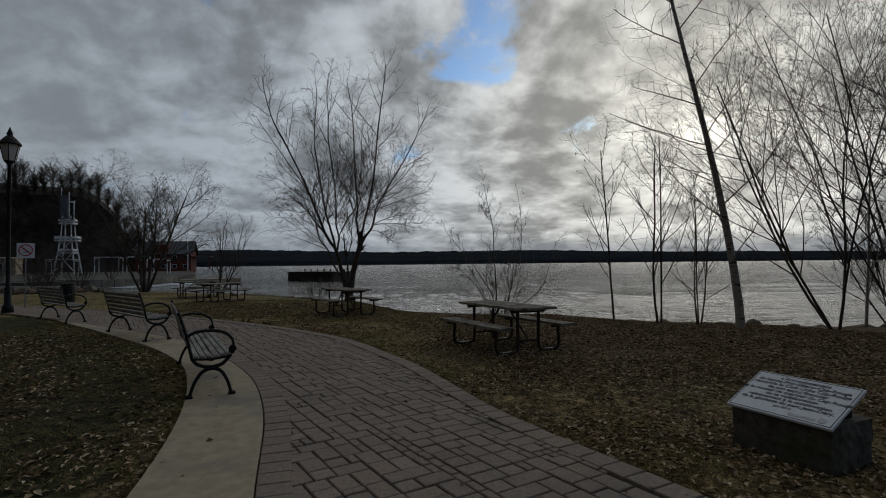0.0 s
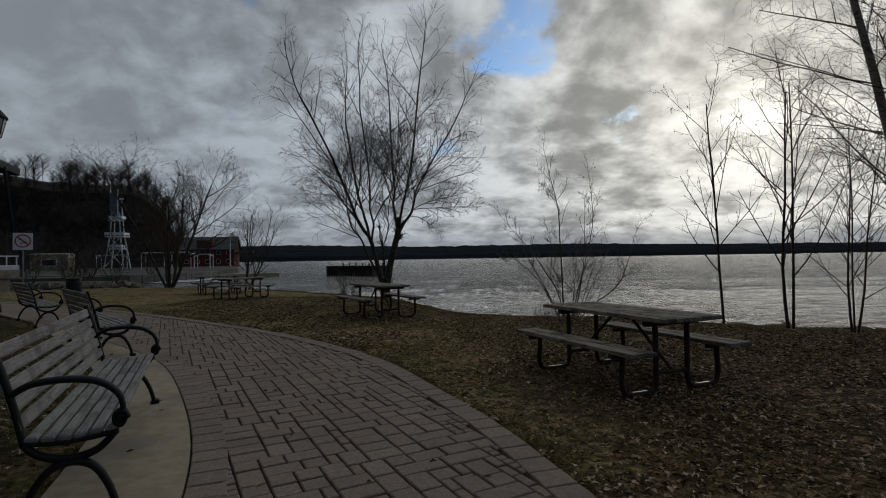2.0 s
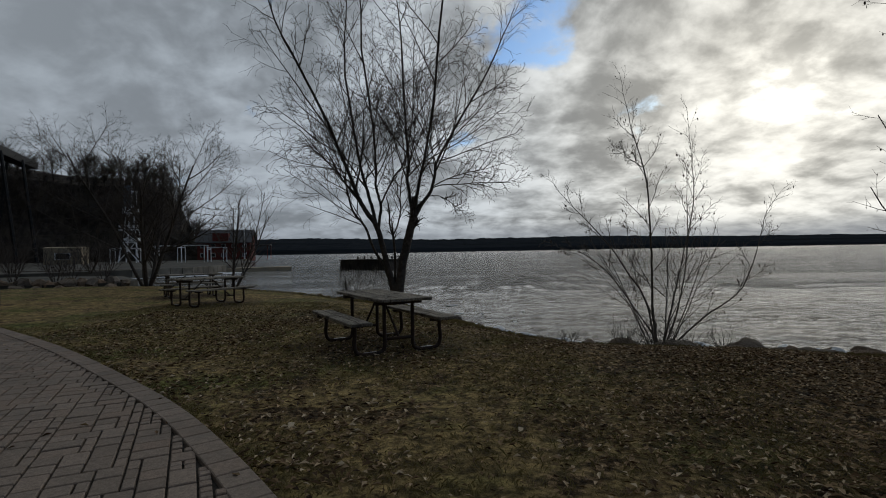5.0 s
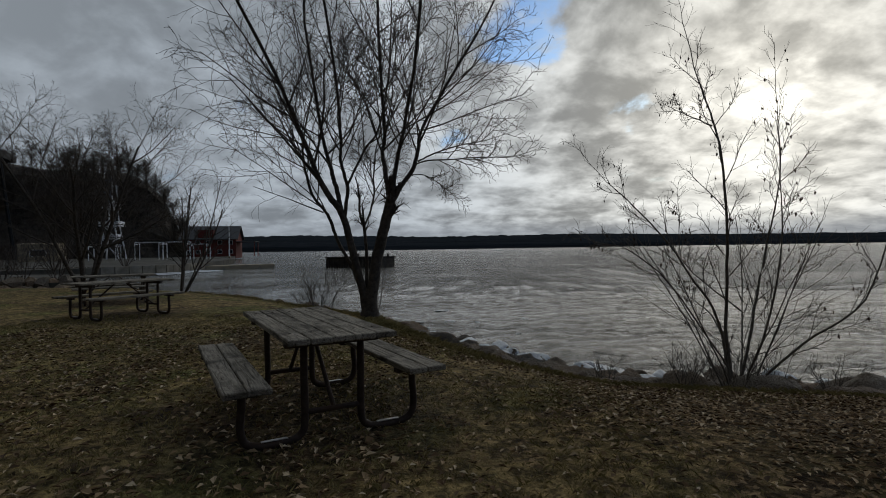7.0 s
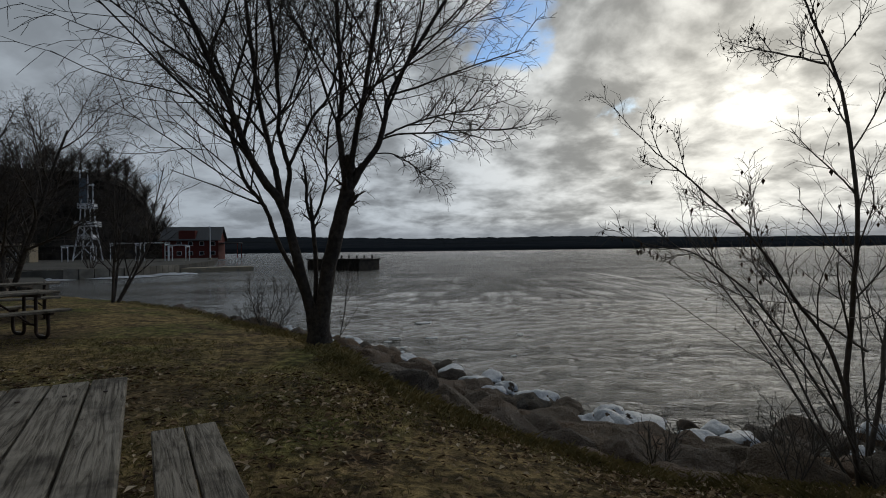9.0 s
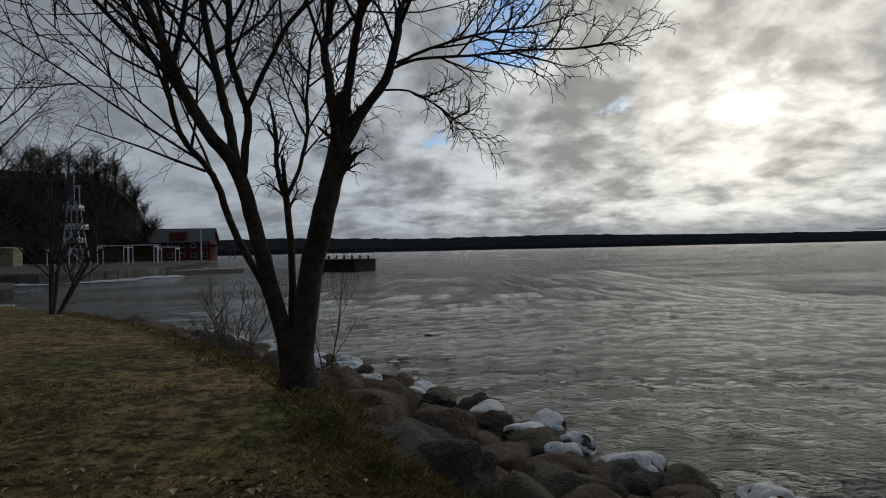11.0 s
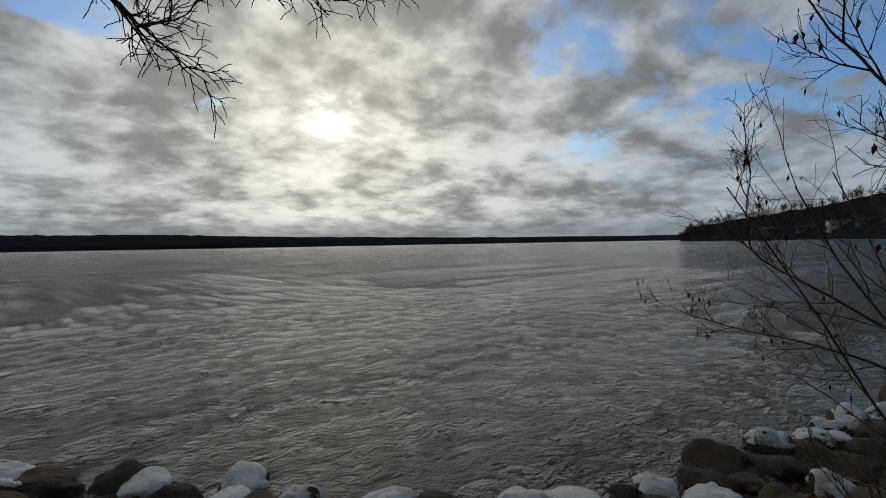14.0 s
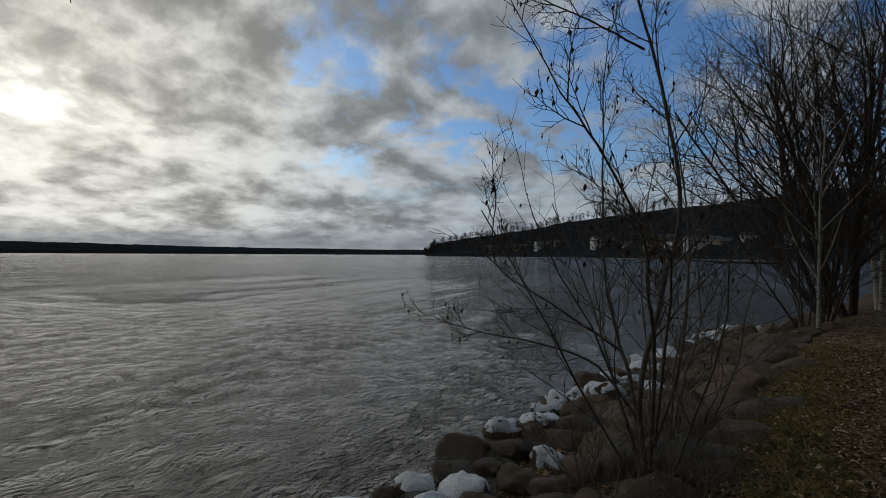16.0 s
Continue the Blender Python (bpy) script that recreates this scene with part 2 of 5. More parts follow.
def water_build(g):
    v = position(g)
    turned = g.add("ShaderNodeMapping", {"vector_type": "POINT"}, Vector=v, Rotation=(0, 0, radians(-24)), Scale=(0.85, 1.3, 1.0))
    w0 = g.noise(turned, 0.22, 3, 0.5, 0.6)
    w1 = g.noise(turned, 1.7, 4, 0.55, 0.5)
    w2 = g.noise(turned, 4.4, 4, 0.6, 0.4)
    crest1 = g.math("SUBTRACT", 1.0, g.math("ABSOLUTE", g.math("MULTIPLY_ADD", w1, 2.0, -1.0)))
    crest2 = g.math("SUBTRACT", 1.0, g.math("ABSOLUTE", g.math("MULTIPLY_ADD", w2, 2.0, -1.0)))
    h = g.math("ADD", g.math("MULTIPLY", w0, 1.0), g.math("ADD", g.math("MULTIPLY", crest1, 0.42), g.math("MULTIPLY", crest2, 0.30)))
    sheet = g.noise(g.add("ShaderNodeMapping", None, Vector=v, Rotation=(0, 0, radians(-20)), Scale=(0.045, 0.16, 1)), 1.0, 5, 0.62, 0.9)
    calm = g.smooth(sheet, 0.46, 0.60)
    slush = g.smooth(g.noise(v, 7.0, 5, 0.7), 0.45, 0.75)
    ice = g.math("MULTIPLY", g.smooth(sheet, 0.54, 0.64), slush)
    streak = g.smooth(g.noise(g.add("ShaderNodeMapping", None, Vector=v, Rotation=(0, 0, radians(-22)), Scale=(0.10, 0.8, 1)), 1.0, 6, 0.65, 0.5), 0.53, 0.66)
    ice = g.math("MAXIMUM", ice, g.math("MULTIPLY", streak, g.math("MULTIPLY", slush, 0.40)))
    c = g.mix(ice, (0.058, 0.051, 0.035), (0.23, 0.235, 0.235))
    broad = g.noise(g.add("ShaderNodeMapping", None, Vector=v, Rotation=(0, 0, radians(-12)), Scale=(0.05, 0.28, 1)), 1.0, 6, 0.62, 0.7)
    calm = g.math("MAXIMUM", calm, g.smooth(broad, 0.52, 0.58))
    bump = g.add("ShaderNodeBump", None, Height=h, Strength=g.math("MULTIPLY_ADD", calm, -0.45, 1.0), Distance=0.5)
    n = g.add("ShaderNodeBsdfPrincipled", None, Base_Color=c, Roughness=g.math("MULTIPLY_ADD", ice, 0.30, 0.07), IOR=1.33, Normal=bump.outputs[0])
    return n


M["water"] = material("lake_water", water_build)
M["far_wood"] = material("far_woodland", speckle((0.017, 0.021, 0.026), (0.034, 0.038, 0.042), 60, 0.95, 0.0, 0.1, (0.016, 0.019, 0.019), spec=0.0, space="Generated"))


def paver_build(g):
    v = where(g)
    w = position(g)
    rnd = g.add("ShaderNodeObjectInfo").outputs["Random"]
    isl = g.add("ShaderNodeNewGeometry").outputs["Random Per Island"]
    r = g.math("FRACT", g.math("ADD", rnd, isl))
    tint = g.ramp(r, [(0.0, (0.262, 0.203, 0.155)), (0.4, (0.30, 0.236, 0.182)), (0.75, (0.30, 0.222, 0.165)), (1.0, (0.335, 0.262, 0.202))])
    n = g.math("ADD", g.math("MULTIPLY", g.noise(w, 110, 4, 0.7), 0.6), g.math("MULTIPLY", g.noise(w, 28, 5, 0.65), 0.4))
    dirt = g.noise(w, 1.3, 4, 0.6)
    c = g.mix(g.smooth(n, 0.36, 0.66), g.vec("MULTIPLY", tint, (0.55, 0.55, 0.55)).outputs[0], tint)
    c = g.mix(g.smooth(dirt, 0.48, 0.7, 0, 0.5), c, (0.13, 0.108, 0.085))
    return surface(g, c, 0.88, n, 0.35, 0.004, 0, 0.3)


M["paver"] = material("concrete_paver", paver_build)
M["joint"] = material("dark_joint_sand", speckle((0.025, 0.021, 0.016), (0.055, 0.046, 0.035), 60, 0.95, 0.4, 0.004, space="Object"))
M["white_paint"] = material("white_paint", speckle((0.68, 0.69, 0.70), (0.8, 0.8, 0.8), 5, 0.55, 0.05, 0.005, (0.5, 0.5, 0.48)))
M["dark_red"] = material("dark_red_siding", speckle((0.10, 0.022, 0.016), (0.15, 0.035, 0.026), 3, 0.8, 0.1, 0.01))
M["roof_grey"] = material("grey_shingle", speckle((0.07, 0.07, 0.07), (0.12, 0.12, 0.12), 6, 0.9, 0.2, 0.02))
M["dark_window"] = material("dark_window_glass", lambda g: surface(g, (0.02, 0.022, 0.025), 0.08))
M["cliff"] = material("dark_cliff_rock", speckle((0.022, 0.018, 0.015), (0.085, 0.068, 0.052), 0.35, 0.95, 1.0, 1.2, (0.022, 0.022, 0.013)))
M["quay"] = material("weathered_quay_wall", speckle((0.13, 0.115, 0.09), (0.27, 0.24, 0.19), 0.9, 0.9, 0.4, 0.05, (0.09, 0.08, 0.065)))
M["quay_ground"] = material("dark_gravel_yard", speckle((0.04, 0.036, 0.03), (0.10, 0.09, 0.072), 0.6, 0.95, 0.4, 0.05, (0.035, 0.036, 0.025)))
M["plate"] = material("brushed_plaque_metal", speckle((0.58, 0.59, 0.60), (0.66, 0.67, 0.68), 30, 0.35, 0.05, 0.001))
M["ink"] = material("black_ink", lambda g: surface(g, (0.012, 0.012, 0.012), 0.6))
M["red_paint"] = material("red_sign_paint", speckle((0.42, 0.03, 0.03), (0.5, 0.05, 0.045), 12, 0.5, 0.05, 0.002))
M["sign_white"] = material("sign_white", speckle((0.7, 0.7, 0.7), (0.78, 0.78, 0.78), 8, 0.45, 0.03, 0.002))
M["galvanised"] = material("galvanised_steel", speckle((0.25, 0.25, 0.25), (0.36, 0.36, 0.36), 20, 0.45, 0.1, 0.002, metal=0.6))
M["black_plastic"] = material("black_plastic", speckle((0.012, 0.012, 0.012), (0.02, 0.02, 0.02), 25, 0.5, 0.1, 0.003))
M["stone_block"] = material("mossy_stone_block", speckle((0.05, 0.043, 0.034), (0.12, 0.105, 0.085), 12, 0.9, 0.6, 0.02, (0.055, 0.06, 0.03)))
M["house_white"] = material("pale_house_wall", speckle((0.65, 0.65, 0.63), (0.8, 0.8, 0.78), 1, 0.8, 0.05, 0.01))
M["grass_blade"] = material("grass_blade", speckle((0.12, 0.10, 0.032), (0.34, 0.265, 0.11), 4, 0.9, 0.1, 0.002))
M["leaf_litter"] = material("fallen_leaf", lambda g: surface(g, g.ramp(g.add("ShaderNodeNewGeometry").outputs["Random Per Island"],
    [(0.0, (0.04, 0.022, 0.011)), (0.4, (0.15, 0.09, 0.043)), (0.75, (0.36, 0.25, 0.135)), (1.0, (0.58, 0.47, 0.32))]), 0.85, spec=0.25))


# ---------------------------------------------------------------- mesh helpers
class Geo:
    """Collects vertices and faces for one mesh."""

    def __init__(self):
        self.v, self.f = [], []

    def tube(self, pts, radii, sides=6, cap=True):
        base = len(self.v)
        n = len(pts)
        up = Vector((0.31, 0.17, 0.94))
        for i, p in enumerate(pts):
            d = pts[min(i + 1, n - 1)] - pts[max(i - 1, 0)]
            a = d.cross(up)
            if a.length < 1e-6:
                a = d.cross(Vector((1, 0, 0)))
            a.normalize()
            b = d.cross(a).normalized()
            for k in range(sides):
                t = 2 * math.pi * k / sides
                self.v.append(p + (a * math.cos(t) + b * math.sin(t)) * radii[i])
        for i in range(n - 1):
            for k in range(sides):
                a0, a1 = base + i * sides + k, base + i * sides + (k + 1) % sides
                self.f.append((a0, a1, a1 + sides, a0 + sides))
        if cap:
            self.f.append(tuple(base + k for k in range(sides))[::-1])
            self.f.append(tuple(base + (n - 1) * sides + k for k in range(sides)))
        return self

    def box(self, sx, sy, sz, at=(0, 0, 0), m=None, bevel=0.0):
        """A box with chamfered upright and level edges, centred at 'at'."""
        base = len(self.v)
        m = m or Matrix.Identity(4)
        b = min(bevel, sx * 0.45, sy * 0.45, sz * 0.45)
        hx, hy, hz = sx / 2, sy / 2, sz / 2
        if b <= 0:
            zs = [(-hz, 0), (hz, 0)]
        else:
            zs = [(-hz, b), (-hz + b, 0), (hz - b, 0), (hz, b)]
        n = 4
        for z, inset in zs:
            for x, y in ((-1, -1), (1, -1), (1, 1), (-1, 1)):
                self.v.append(m @ (Vector(at) + Vector((x * (hx - inset), y * (hy - inset), z))))
        for i in range(len(zs) - 1):
            for k in range(n):
                a0, a1 = base + i * n + k, base + i * n + (k + 1) % n
                self.f.append((a0, a1, a1 + n, a0 + n))
        self.f.append(tuple(base + k for k in range(n))[::-1])
        self.f.append(tuple(base + (len(zs) - 1) * n + k for k in range(n)))
        return self

    def prism(self, outline, z0, z1, m=None):
        """An upright prism over a 2D outline (counter-clockwise)."""
        base, n = len(self.v), len(outline)
        m = m or Matrix.Identity(4)
        for z in (z0, z1):
            for x, y in outline:
                self.v.append(m @ Vector((x, y, z)))
        for k in range(n):
            self.f.append((base + k, base + (k + 1) % n, base + n + (k + 1) % n, base + n + k))
        self.f.append(tuple(base + k for k in range(n))[::-1])
        self.f.append(tuple(base + n + k for k in range(n)))
        return self

    def mesh(self, name, mat, smooth=False):
        me = bpy.data.meshes.new(name)
        me.from_pydata([tuple(v) for v in self.v], [], self.f)
        me.materials.append(mat)
        if smooth:
            me.polygons.foreach_set("use_smooth", [True] * len(me.polygons))
        me.update()
        return me


def part(name, geo, mat, parent=None, label="", smooth=False):
    ob = new(name, geo.mesh(name, mat, smooth))
    ob.parent = parent
    return tagged(ob, label)


def thing(name, label, category, group="", kind="", m=None):
    ob = tagged(new(name), label, category, group, kind)
    if m is not None:
        ob.matrix_basis = m
    return ob


def curve(points, steps=6):
    """Points along a smooth line through the given ones."""
    pts = [Vector(p) for p in points]
    out = []
    for i in range(len(pts) - 1):
        p0, p1, p2, p3 = pts[max(i - 1, 0)], pts[i], pts[i + 1], pts[min(i + 2, len(pts) - 1)]
        for k in range(steps):
            t = k / steps
            out.append(0.5 * ((2 * p1) + (p2 - p0) * t + (2 * p0 - 5 * p1 + 4 * p2 - p3) * t * t + (3 * p1 - p0 - 3 * p2 + p3) * t ** 3))
    out.append(pts[-1])
    return out


def taper(n, a, b):
    return [a + (b - a) * i / max(n - 1, 1) for i in range(n)]


# ---------------------------------------------------------------- ground, lake
EDGE = [(-4800, -380), (-120, 8), (-40, 25), (-25, 29.5), (-18, 33.0), (-13.5, 32.4), (-9.3, 29.5), (-6.3, 27.2), (-3.9, 24.7), (-2.6, 23.4), (-1.65, 22.5), (-1.15, 21.6),
        (-0.8, 20.7), (-0.2, 20.0), (0.35, 19.45), (1.0, 18.85), (1.9, 18.4), (3.2, 18.1), (4.7, 17.85), (7, 17.2), (11.2, 16.0), (17.4, 13.8), (24, 11.0), (35, 6), (80, -12), (200, -90), (330, -220), (4800, -2400)]


def shore(x, y):
    """Signed distance to the top of the bank: positive towards the lake (numpy arrays)."""
    x, y = np.asarray(x, float), np.asarray(y, float)
    best = np.full(x.shape, 1e9)
    for (ax, ay), (bx, by) in zip(EDGE[:-1], EDGE[1:]):
        dx, dy = bx - ax, by - ay
        t = np.clip(((x - ax) * dx + (y - ay) * dy) / (dx * dx + dy * dy), 0, 1)
        best = np.minimum(best, np.hypot(x - ax - t * dx, y - ay - t * dy))
    line = np.interp(x, [p[0] for p in EDGE], [p[1] for p in EDGE])
    return np.where(y > line, best, -best)


def ground_z(x, y):
    s = shore(x, y)
    k = np.clip((np.asarray(x, float) + 0.8) / 3.0, 0, 1)
    lip = -0.15 - 0.38 * k
    slope = 2.2 + 1.2 * k + 4.2 * np.clip((np.asarray(x, float) - 5.0) / 4.0, 0, 1)
    lawn = lip * np.clip(1 + s / slope, 0, 1) ** 1.3
    fall = np.interp(s, [0, 0.3, 0.8, 2.0, 3.5], [0, 0.18, 0.48, 0.84, 1.0])
    bed = np.interp(s, [3.5, 8, 60], [0, 1.3, 5.0])
    return np.where(s < 0, lawn, lip + (WATER - 0.1 - lip) * fall - bed)


def gz(x, y):
    return float(ground_z(np.array([x]), np.array([y]))[0])


def spaced(lo, hi, step, far, n):
    mid = np.arange(lo, hi + step / 2, step)
    out = step * np.cumsum(1.32 ** np.arange(1, n))
    up = mid[-1] + out
    dn = mid[0] - out
    up, dn = up[up < far], dn[dn > -far]
    return np.concatenate([[-far], dn[::-1], mid, up, [far]])


TABLES = [(2.78, 9.15, 115.3), (-0.86, 15.52, 122.0), (-6.75, 21.75, 62.0), (-8.9, 24.6, 40.0)]


def build_ground():
    xs, ys = spaced(-14, 16, 0.22, 4800, 40), spaced(-2, 30, 0.22, 4800, 40)
    gx, gy = np.meshgrid(xs, ys)
    s = shore(gx, gy)
    gzv = ground_z(gx, gy)
    rough = np.array([noise.noise((x * 0.9, y * 0.9, 0)) * 0.025 + noise.noise((x * 3.1, y * 3.1, 4)) * 0.010 if abs(x) < 40 and abs(y) < 60 else 0.0
                      for x, y in zip(gx.ravel(), gy.ravel())]).reshape(gx.shape)
    near_path = path_mask(gx, gy)
    gzv = gzv + rough * (1 - near_path) - 0.05 * near_path
    wear = np.zeros(gx.shape)
    for tx, ty, _ in TABLES:
        wear = np.maximum(wear, np.clip(1.45 - np.hypot(gx - tx, gy - ty) / 1.25, 0, 0.85))
    wear = np.maximum(wear, 0.6 * np.clip(1.3 - np.hypot((gx + 2.4) / 1.6, (gy - 18.7) / 0.9), 0, 1))
    wear = np.maximum(wear, np.clip(s / 0.8, 0, 1))
    litter = np.clip((gx - 0.8 + (gy - 9) * 0.1) / 2.6, 0, 1) * np.clip((s + 14) / 4, 0, 1)
    litter = np.maximum(litter, 0.6 * np.clip((3.2 - np.hypot(gx + 0.3, gy - 2)) / 2, 0, 1))
    green = np.clip((np.interp(gy, [p[1] for p in APRON_S], [p[0] for p in APRON_S]) - gx) / 0.5, 0, 1) * (gy < 16)
    g = Geo()
    g.v = [Vector(p) for p in zip(gx.ravel(), gy.ravel(), gzv.ravel())]
    nx, ny = len(xs), len(ys)
    g.f = [(j * nx + i, j * nx + i + 1, (j + 1) * nx + i + 1, (j + 1) * nx + i) for j in range(ny - 1) for i in range(nx - 1)]
    ob = part("ground", g, M["lawn"], smooth=True)
    layer = ob.data.color_attributes.new("wear", "FLOAT_COLOR", "POINT")
    cols = np.stack([wear.ravel(), litter.ravel(), green.ravel(), np.ones(wear.size)], 1)
    layer.data.foreach_set("color", cols.ravel().astype(np.float32))
    return tagged(ob, "winter lawn with brown leaf litter sloping to the shore", "lawn", kind="structure")


# ---------------------------------------------------------------- paved path and concrete apron
OUTER = [(4.6, -6), (4.35, -1), (3.9, 1.6), (3.0, 3.5), (2.15, 5.2), (1.42, 7.3), (0.8, 8.65), (0.1, 10.0), (-1.0, 11.4), (-2.75, 13.1), (-6.6, 16.1), (-12.4, 19.7), (-24, 25.5)]
INNER = [(1.55, -6), (1.35, -1), (0.95, 1.5), (0.38, 3.6), (-0.08, 5.3), (-0.72, 6.9), (-1.68, 8.5), (-2.65, 9.85), (-3.7, 10.9), (-4.95, 11.95), (-9.2, 15.3), (-13.4, 18.0), (-25, 23.6)]
APRON = [(0.5, -6), (0.35, -1), (0.0, 1.6), (-0.38, 3.66), (-0.86, 5.35), (-1.42, 6.75), (-2.05, 7.95), (-3.2, 9.45), (-4.9, 11.2), (-7.05, 13.3), (-11.8, 17.2), (-25, 22.6)]


def inside(points, x, y):
    hit = np.zeros(np.shape(x), bool)
    n = len(points)
    for i in range(n):
        (x0, y0), (x1, y1) = points[i], points[(i + 1) % n]
        cross = ((y0 > y) != (y1 > y)) & (x < (x1 - x0) * (y - y0) / ((y1 - y0) or 1e-9) + x0)
        hit ^= cross
    return hit


def flat(points, steps=5):
    return [(p.x, p.y) for p in curve([(x, y, 0) for x, y in points], steps)]


OUTER_S, INNER_S, APRON_S = flat(OUTER), flat(INNER), flat(APRON)
PATH_AREA = INNER_S + OUTER_S[::-1]
APRON_AREA = APRON_S + INNER_S[::-1]


def path_mask(x, y):
    return (inside(PATH_AREA, x, y) | inside(APRON_AREA, x, y)).astype(float)


def ribbon(a, b, z, thick):
    """A slab between two lines with the same number of points."""
    g = Geo()
    n = len(a)
    for line in (a, b):
        for x, y in line:
            g.v.append(Vector((x, y, z)))
            g.v.append(Vector((x, y, z - thick)))
    for i in range(n - 1):
        a0, a1, b0, b1 = 2 * i, 2 * i + 2, 2 * n + 2 * i, 2 * n + 2 * i + 2
        g.f += [(a0, b0, b1, a1), (a0 + 1, a1 + 1, b1 + 1, b0 + 1), (a0, a1, a1 + 1, a0 + 1), (b0, b0 + 1, b1 + 1, b1)]
    return g


def resample(line, n):
    d = np.concatenate([[0], np.cumsum([math.dist(p, q) for p, q in zip(line[:-1], line[1:])])])
    t = np.linspace(0, d[-1], n)
    return list(zip(np.interp(t, d, [p[0] for p in line]), np.interp(t, d, [p[1] for p in line])))


def build_path():
    bed = part("path_bed", ribbon(resample(INNER_S, 90), resample(OUTER_S, 90), 0.014, 0.12), M["joint"])
    tagged(bed, "brown interlocking concrete pavers on a curving lakeside path", "path", kind="structure")
    apron = part("concrete_apron", ribbon(resample(APRON_S, 120), resample(INNER_S, 120), 0.046, 0.16), M["concrete"])
    tagged(apron, "smooth tan concrete apron under the benches", "pavement", kind="structure")
    return bed


def paver_mesh(sx, sy, k):
    g = Geo().box(sx - 0.013, sy - 0.013, 0.05, (0, 0, 0.012), bevel=0.006)
    return g.mesh("paver", M["paver"])


def build_pavers(bed):
    """Mixed sizes laid along one direction, with a border course by the apron."""
    rnd = random.Random(5)
    cell = 0.078
    ax = Vector((math.cos(radians(30)), math.sin(radians(30)), 0))
    ay = Vector((-math.sin(radians(30)), math.cos(radians(30)), 0))
    sizes = [(2, 2), (3, 2), (2, 3), (4, 2), (2, 1), (1, 2)]
    used, tiles = set(), []
    inner_in = resample(INNER_S, 600)
    ii = np.array(inner_in)
    jj, kk = np.meshgrid(np.arange(-100, 480), np.arange(-220, 230), indexing="ij")
    cx = ax.x * (kk + 0.5) * cell + ay.x * (jj + 0.5) * cell
    cy = ax.y * (kk + 0.5) * cell + ay.y * (jj + 0.5) * cell
    near = inside(PATH_AREA, cx, cy)
    free = near.copy()
    for qx, qy in ii:
        free &= (cx - qx) ** 2 + (cy - qy) ** 2 > 0.165 ** 2
    edge = resample(OUTER_S, 220)
    for qx, qy in resample(OUTER_S, 600):
        free &= (cx - qx) ** 2 + (cy - qy) ** 2 > 0.20 ** 2
    for j in range(-100, 480):
        for i in range(-220, 230):
            if (i, j) in used:
                continue
            p = ax * (i * cell) + ay * (j * cell)
            if not (-16 < p.x < 5 and -2.2 < p.y < 22) or not near[j + 100, i + 220]:
                continue
            order = rnd.choices(sizes[:4], (5, 6, 4, 1), k=5) + sizes[4:] + [(1, 1)]
            for w, h in order:
                cells = [(i + a, j + b) for a in range(w) for b in range(h)]
                if not any(c in used for c in cells):
                    used.update(cells)
                    tiles.append((p + ax * (w * cell / 2) + ay * (h * cell / 2), w, h))
                    break
    def usable(p):
        i, j = math.floor(p.dot(ax) / cell), math.floor(p.dot(ay) / cell)
        return -100 <= j < 480 and -220 <= i < 230 and bool(free[j + 100, i + 220])
    meshes, joined, count = {}, Geo(), 0
    for p, w, h in tiles:
        corners = [p + ax * (sx * (w - 1) * cell / 2) + ay * (sy * (h - 1) * cell / 2) for sx in (-1, 1) for sy in (-1, 1)]
        good = [usable(c) for c in corners]
        if not any(good):
            continue
        if all(good):
            bits = [(p, w, h)]
        else:
            bits = []
            for a in range(w):
                for b in range(h):
                    c = p + ax * ((a - (w - 1) / 2) * cell) + ay * ((b - (h - 1) / 2) * cell)
                    if usable(c):
                        bits.append((c, 1, 1))
        for q, w2, h2 in bits:
            tilt = pose(q.x, q.y, 0.004 + rnd.uniform(-0.004, 0.004), rnd.uniform(-0.5, 0.5), rnd.uniform(-0.5, 0.5), 30 + rnd.uniform(-0.8, 0.8))
            if 3.2 < q.y < 7.2 and w2 * h2 > 1 and count < 290:
                key = (w2, h2)
                if key not in meshes:
                    meshes[key] = paver_mesh(w2 * cell, h2 * cell, 0)
                ob = new("paver", meshes[key])
                ob.parent = bed
                ob.matrix_basis = tilt
                count += 1
            else:
                joined.box(w2 * cell - 0.013, h2 * cell - 0.013, 0.05, (0, 0, 0.012), tilt, 0.006)
    # border course
    border = resample(INNER_S, 230)
    for (x0, y0), (x1, y1) in zip(border[:-1], border[1:]):
        d = Vector((x1 - x0, y1 - y0, 0))
        nrm = Vector((d.y, -d.x, 0)).normalized()
        c = Vector(((x0 + x1) / 2, (y0 + y1) / 2, 0)) + nrm * 0.118
        joined.box(d.length - 0.013, 0.215, 0.05, (0, 0, 0.012), pose(c.x, c.y, 0.011 + rnd.uniform(-0.002, 0.003), 0, 0, math.degrees(math.atan2(d.y, d.x))), 0.006)
    # edge course by the lawn
    for (x0, y0), (x1, y1) in zip(edge[:-1], edge[1:]):
        d = Vector((x1 - x0, y1 - y0, 0))
        c = Vector(((x0 + x1) / 2, (y0 + y1) / 2, 0)) + Vector((-d.y, d.x, 0)).normalized() * 0.1
        joined.box(d.length - 0.013, 0.2, 0.05, (0, 0, 0.012), pose(c.x, c.y, 0.012 + rnd.uniform(-0.002, 0.003), 0, 0, math.degrees(math.atan2(d.y, d.x))), 0.006)
    ob = part("pavers", joined, M["paver"], bed)
    tagged(ob, kind="stuff")


